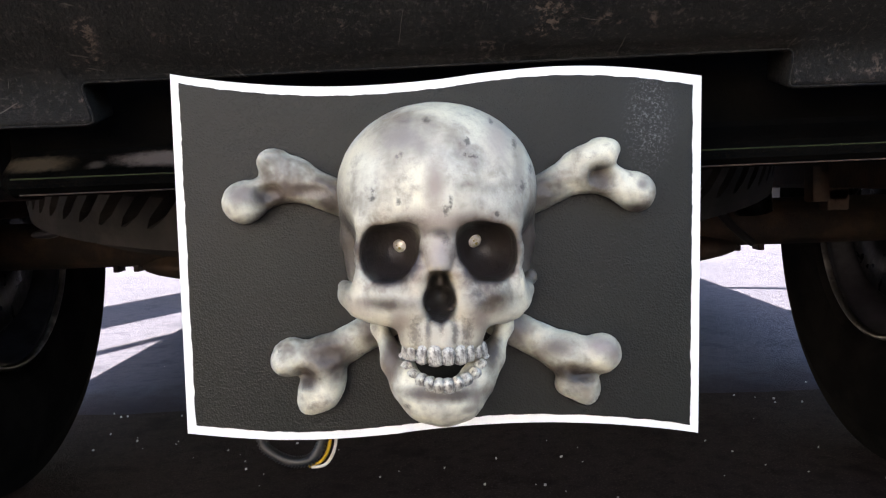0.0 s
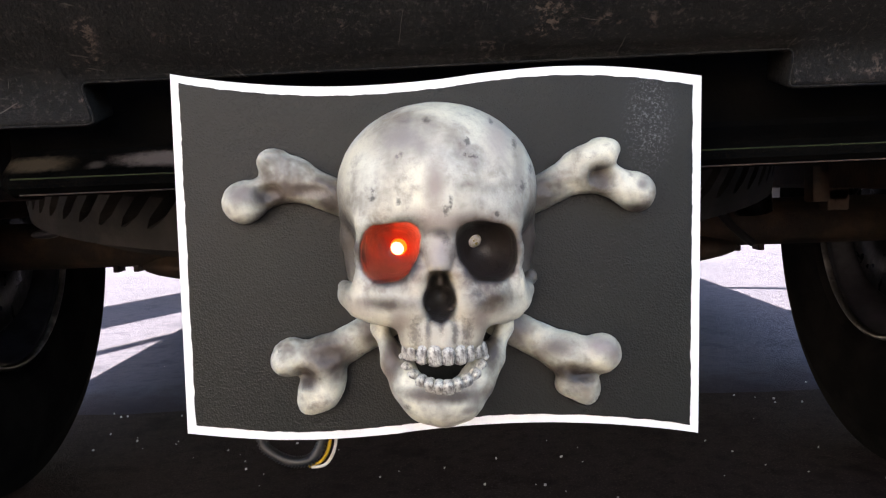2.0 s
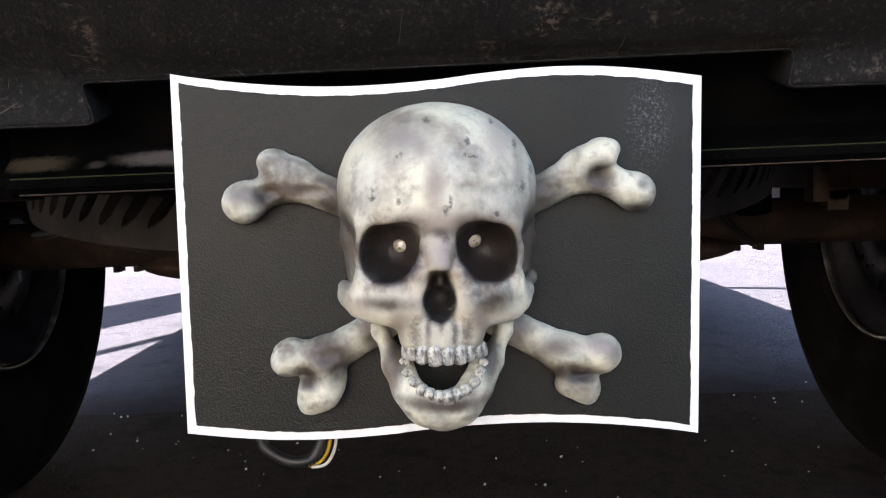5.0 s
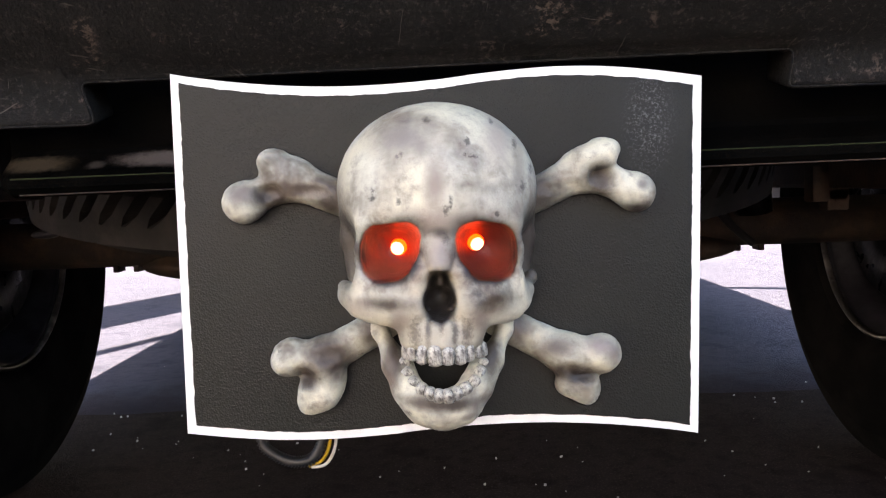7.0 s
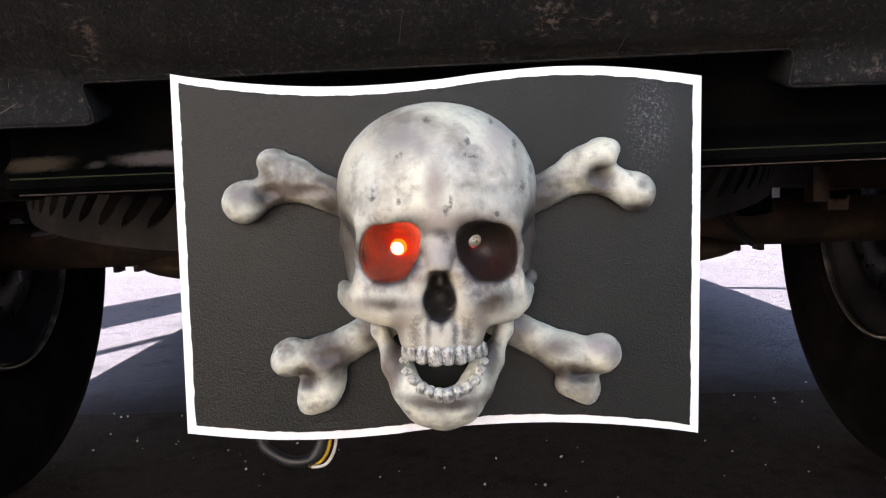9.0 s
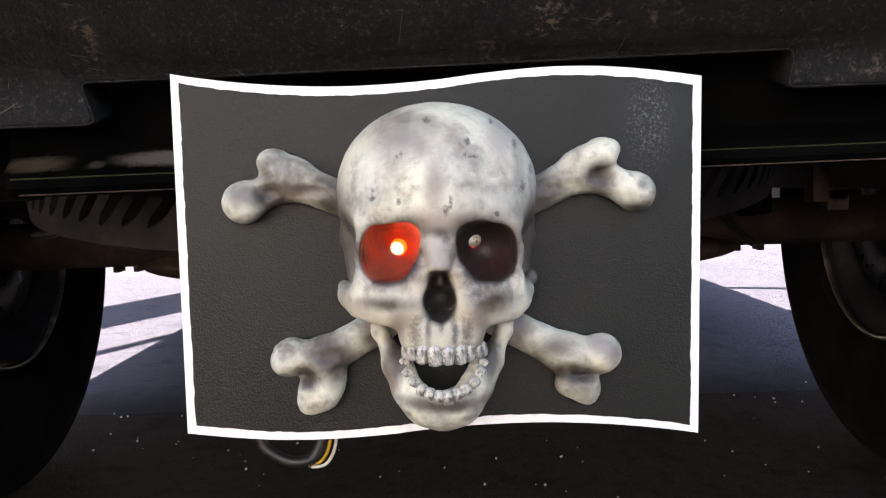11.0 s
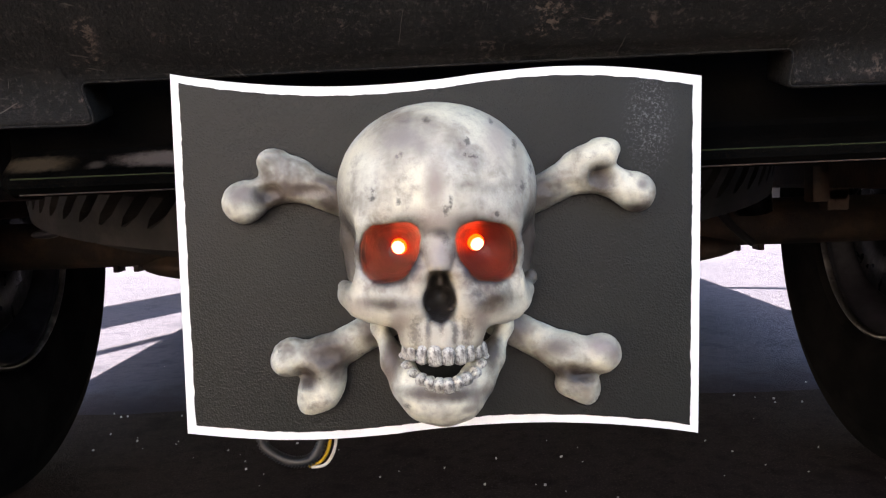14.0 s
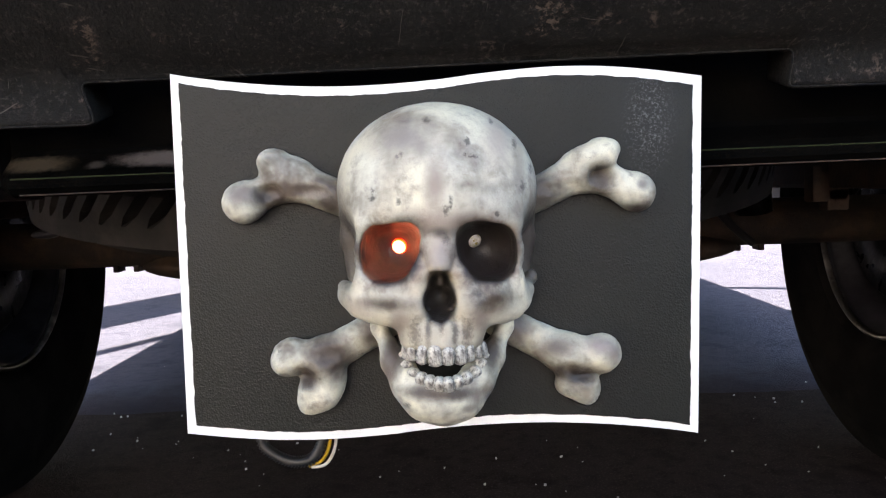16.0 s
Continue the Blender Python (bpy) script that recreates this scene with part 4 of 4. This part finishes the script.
k.rods([((-37.0, 18, -19.7), 4.0), ((-37.6, 23, -33.9), 4.2), ((-36.4, 26, -43.2), 4.3), ((-27.0, 31, -61.9), 5.6), ((-18.2, 38, -74.6), 6.2), ((-8.9, 44, -82.4), 6.8), ((0.2, 46, -84.8), 7.2), ((9.6, 44, -81.8), 6.8),
        ((19.3, 38, -72.7), 6.2), ((27.5, 31, -58.7), 5.6), ((35.4, 26, -42.6), 4.3), ((36.4, 23, -33.9), 4.2), ((35.8, 18, -19.7), 4.0)], 5)
k.rods([((-26.5, 32, -61.7), 4), ((-19.0, 44, -70.6), 5), ((-9.4, 51, -75.8), 5.5), ((-0.1, 53, -77.2), 5.5), ((8.8, 51, -75.2), 5.5), ((17.8, 44, -68.1), 5),
        ((25.0, 32, -60.1), 4)], 14)
k.add(k.ball((-0.1, 44, -82.1), (19, 11.5, 8.5)), 10)
for p, w, h in LOWER:
    k.rods([((p[0], p[1] - 2.5, p[2] - h * 0.4), w * 0.5), ((p[0] * 0.97, p[1] - 4, p[2] - h * 1.1), w * 0.45)], 4)
k.cut(k.ball((0.3, 24, -72.8), (22.5, 32, 19)), 3)
k.knead(0.14)
k.f = np.maximum(k.f, -(k.d - 2))
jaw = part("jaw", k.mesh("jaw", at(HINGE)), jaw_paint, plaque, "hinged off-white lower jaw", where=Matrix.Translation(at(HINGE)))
for i, (p, w, h) in enumerate(LOWER):
    part("tooth", tooth_mesh(w * (1.2 + 0.08 * math.sin(i * 3.3)), h * (1.12 + 0.08 * math.sin(i * 5.1)), 5.8), tooth_paint, jaw, "grey-washed lower tooth",
         where=Matrix.Translation(at(p) - at(HINGE)) @ pose(0, 0, 0, 25 + 6 * math.sin(i * 1.7), 7 * math.sin(i * 2.9), (5.5 - i) * -13))
part("jaw_wire", tube_bm([at(p) - at(HINGE) for p in ((33.0, 22.8, -32.3), (38.0, 22.8, -32.6), (42.8, 22.8, -32.2))], 0.0007, 8), chassis_paint, jaw, "thin dark wire at the jaw's hinge")


# lamps in the eye sockets: the bulb's red-lit side turns out of its holder when it shines
def bulb_mesh():
    bm = bmesh.new()
    bmesh.ops.create_uvsphere(bm, u_segments=28, v_segments=20, radius=0.0048, matrix=Matrix.Rotation(radians(90), 4, "X"))
    for f in bm.faces:
        y = f.calc_center_median().y
        f.material_index = 3 if y < -0.0026 else 1 if y < 0.0012 else 0
    for x, z, r in ((0.0004, 0.0008, 0.0011), (-0.0012, -0.0006, 0.0007)):
        kept = len(bm.faces)
        bmesh.ops.create_uvsphere(bm, u_segments=10, v_segments=8, radius=r, matrix=Matrix.Translation((x, 0.0041, z)))
        bm.faces.ensure_lookup_table()
        for f in bm.faces[kept:]:
            f.material_index = 2
    me = bpy.data.meshes.new("bulb")
    bm.to_mesh(me)
    bm.free()
    for m in (lamp_resin, lamp_light, lamp_chip, lamp_core):
        me.materials.append(m)
    return me


EYES = ((-25.2, 19.6, 3.2), (18.2, 21.4, 6.2))
FACING = (pose(0, 0, 0, 14, 0, -15), pose(0, 0, 0, 18, 0, 18))
bulb_data = bulb_mesh()
bulbs = []
for p, facing in zip(EYES, FACING):
    part("lamp_holder", revolve_bm([(0.0012, 0.0044), (0.0010, 0.0049), (0.0016, 0.00505), (0.016, 0.00505), (0.016, 0.0003), (0.012, 0.0003), (0.012, 0.0050), (0.002, 0.0047)], 32, "Y"),
         loom_plastic, plaque, "black lamp holder", where=Matrix.Translation(at(p)) @ facing)
    bulbs.append(part("eye_lamp", bulb_data, None, plaque, "clear red-glowing eye lamp", where=Matrix.Translation(at(p)) @ facing))


def motions():
    # how far the jaw hangs open, tenth by tenth from a start time
    spans = (
        (0.0, (12, 15, 12, 12, 5, 0, 12, 80, 98, 100, 100, 97, 93, 78, 50, 20, 10, 4, 0, 2, 20, 80, 97, 100, 100, 98, 94, 70, 40, 15, 0, 0, 5, 15, 60, 92, 100, 100, 100, 100, 100, 100, 100)),
        (6.3, (100, 99, 92, 70, 30, 4, 30, 88, 98, 100, 90, 60, 20, 0, 15, 70, 95, 99, 90, 70, 30, 5, 14, 75, 96, 100, 95, 80, 40, 5, 5, 45, 90, 100, 90, 50, 8, 5, 45, 92,
               100, 90, 50, 8, 5, 45, 90, 100, 98, 90, 98, 95, 85, 50, 15, 30, 75, 93, 100, 100, 100, 98, 92, 60, 20, 2, 0, 2, 30, 75, 95, 100, 100, 100, 95, 70, 35, 10, 0, 2, 10, 55, 92, 100, 100, 95, 75, 30,
               10, 25, 80, 97, 98, 90, 70, 30, 10, 3)))
    rows = [(start + 0.1 * i, Matrix.Translation(at(HINGE)) @ pose(0, 0, 0, 0.12 * v)) for start, values in spans for i, v in enumerate(values)]
    walk(jaw, rows)
    # when each lamp shines: (from, to, level at the end of the fade)
    OFF = 178
    left = [(0.0, OFF), (0.43, OFF), (0.5, 0), (0.77, 0), (0.8, 0, 0.8), (0.9, 154), (1.0, OFF), (1.13, OFF), (1.2, 0), (1.47, 0), (1.5, 0, 0.8), (1.6, 152), (1.7, OFF), (1.83, OFF), (1.9, 0),
            (2.17, 0), (2.2, 0, 0.8), (2.3, 152), (2.4, OFF), (2.53, OFF), (2.6, 0), (2.87, 0), (2.9, 0, 0.8), (3.0, 154), (3.1, OFF), (3.23, OFF), (3.3, 0), (3.57, 0), (3.6, 0, 0.6), (3.7, 0, 2.8), (3.8, OFF),
            (6.33, OFF), (6.4, 0), (11.97, 0), (12.0, 0, 0.8), (12.1, 0, 2.7), (12.2, 153), (12.23, OFF), (12.3, 0), (12.57, 0), (12.6, 0, 0.8), (12.7, 0, 1.8), (12.8, 150), (12.9, 156), (12.93, OFF), (13.0, 0), (13.33, 0),
            (13.4, 0, 1.8), (13.5, 150), (13.6, 156), (13.63, OFF), (13.7, 0), (13.97, 0), (14.0, 0, 0.5), (14.1, 0, 1.8), (14.2, 0, 2.6), (14.3, 153), (14.33, OFF), (14.4, 0), (15.87, 0), (15.9, 0, 0.8), (16.0, 0, 2.6)]
    right = [(0.0, OFF), (6.33, OFF), (6.4, 0), (8.93, 0), (9.0, 165), (11.43, 165), (11.5, 0), (15.83, 0), (15.9, OFF), (16.0, OFF)]
    for bulb, p, facing, turns in zip(bulbs, EYES, FACING, (left, right)):
        rows, before = [], None
        for t, v, *sunk in turns:
            d = 0.6 * sunk[0] / 1000 if sunk else -0.0014 if v < 90 else 0.0028
            if before and abs(v - before[1]) > 80:
                n = min(int(abs(v - before[1]) // 80) + 1, max(1, round((t - before[0]) * FPS)))
                for j in range(1, n):
                    f = j / n
                    rows.append((before[0] + (t - before[0]) * f, before[1] + (v - before[1]) * f, before[2] + (d - before[2]) * f))
            rows.append((t, v, d))
            before = (t, v, d)
        walk(bulb, [(t, Matrix.Translation(at(p)) @ facing @ pose(0, d, 0, v)) for t, v, d in rows])


motions()
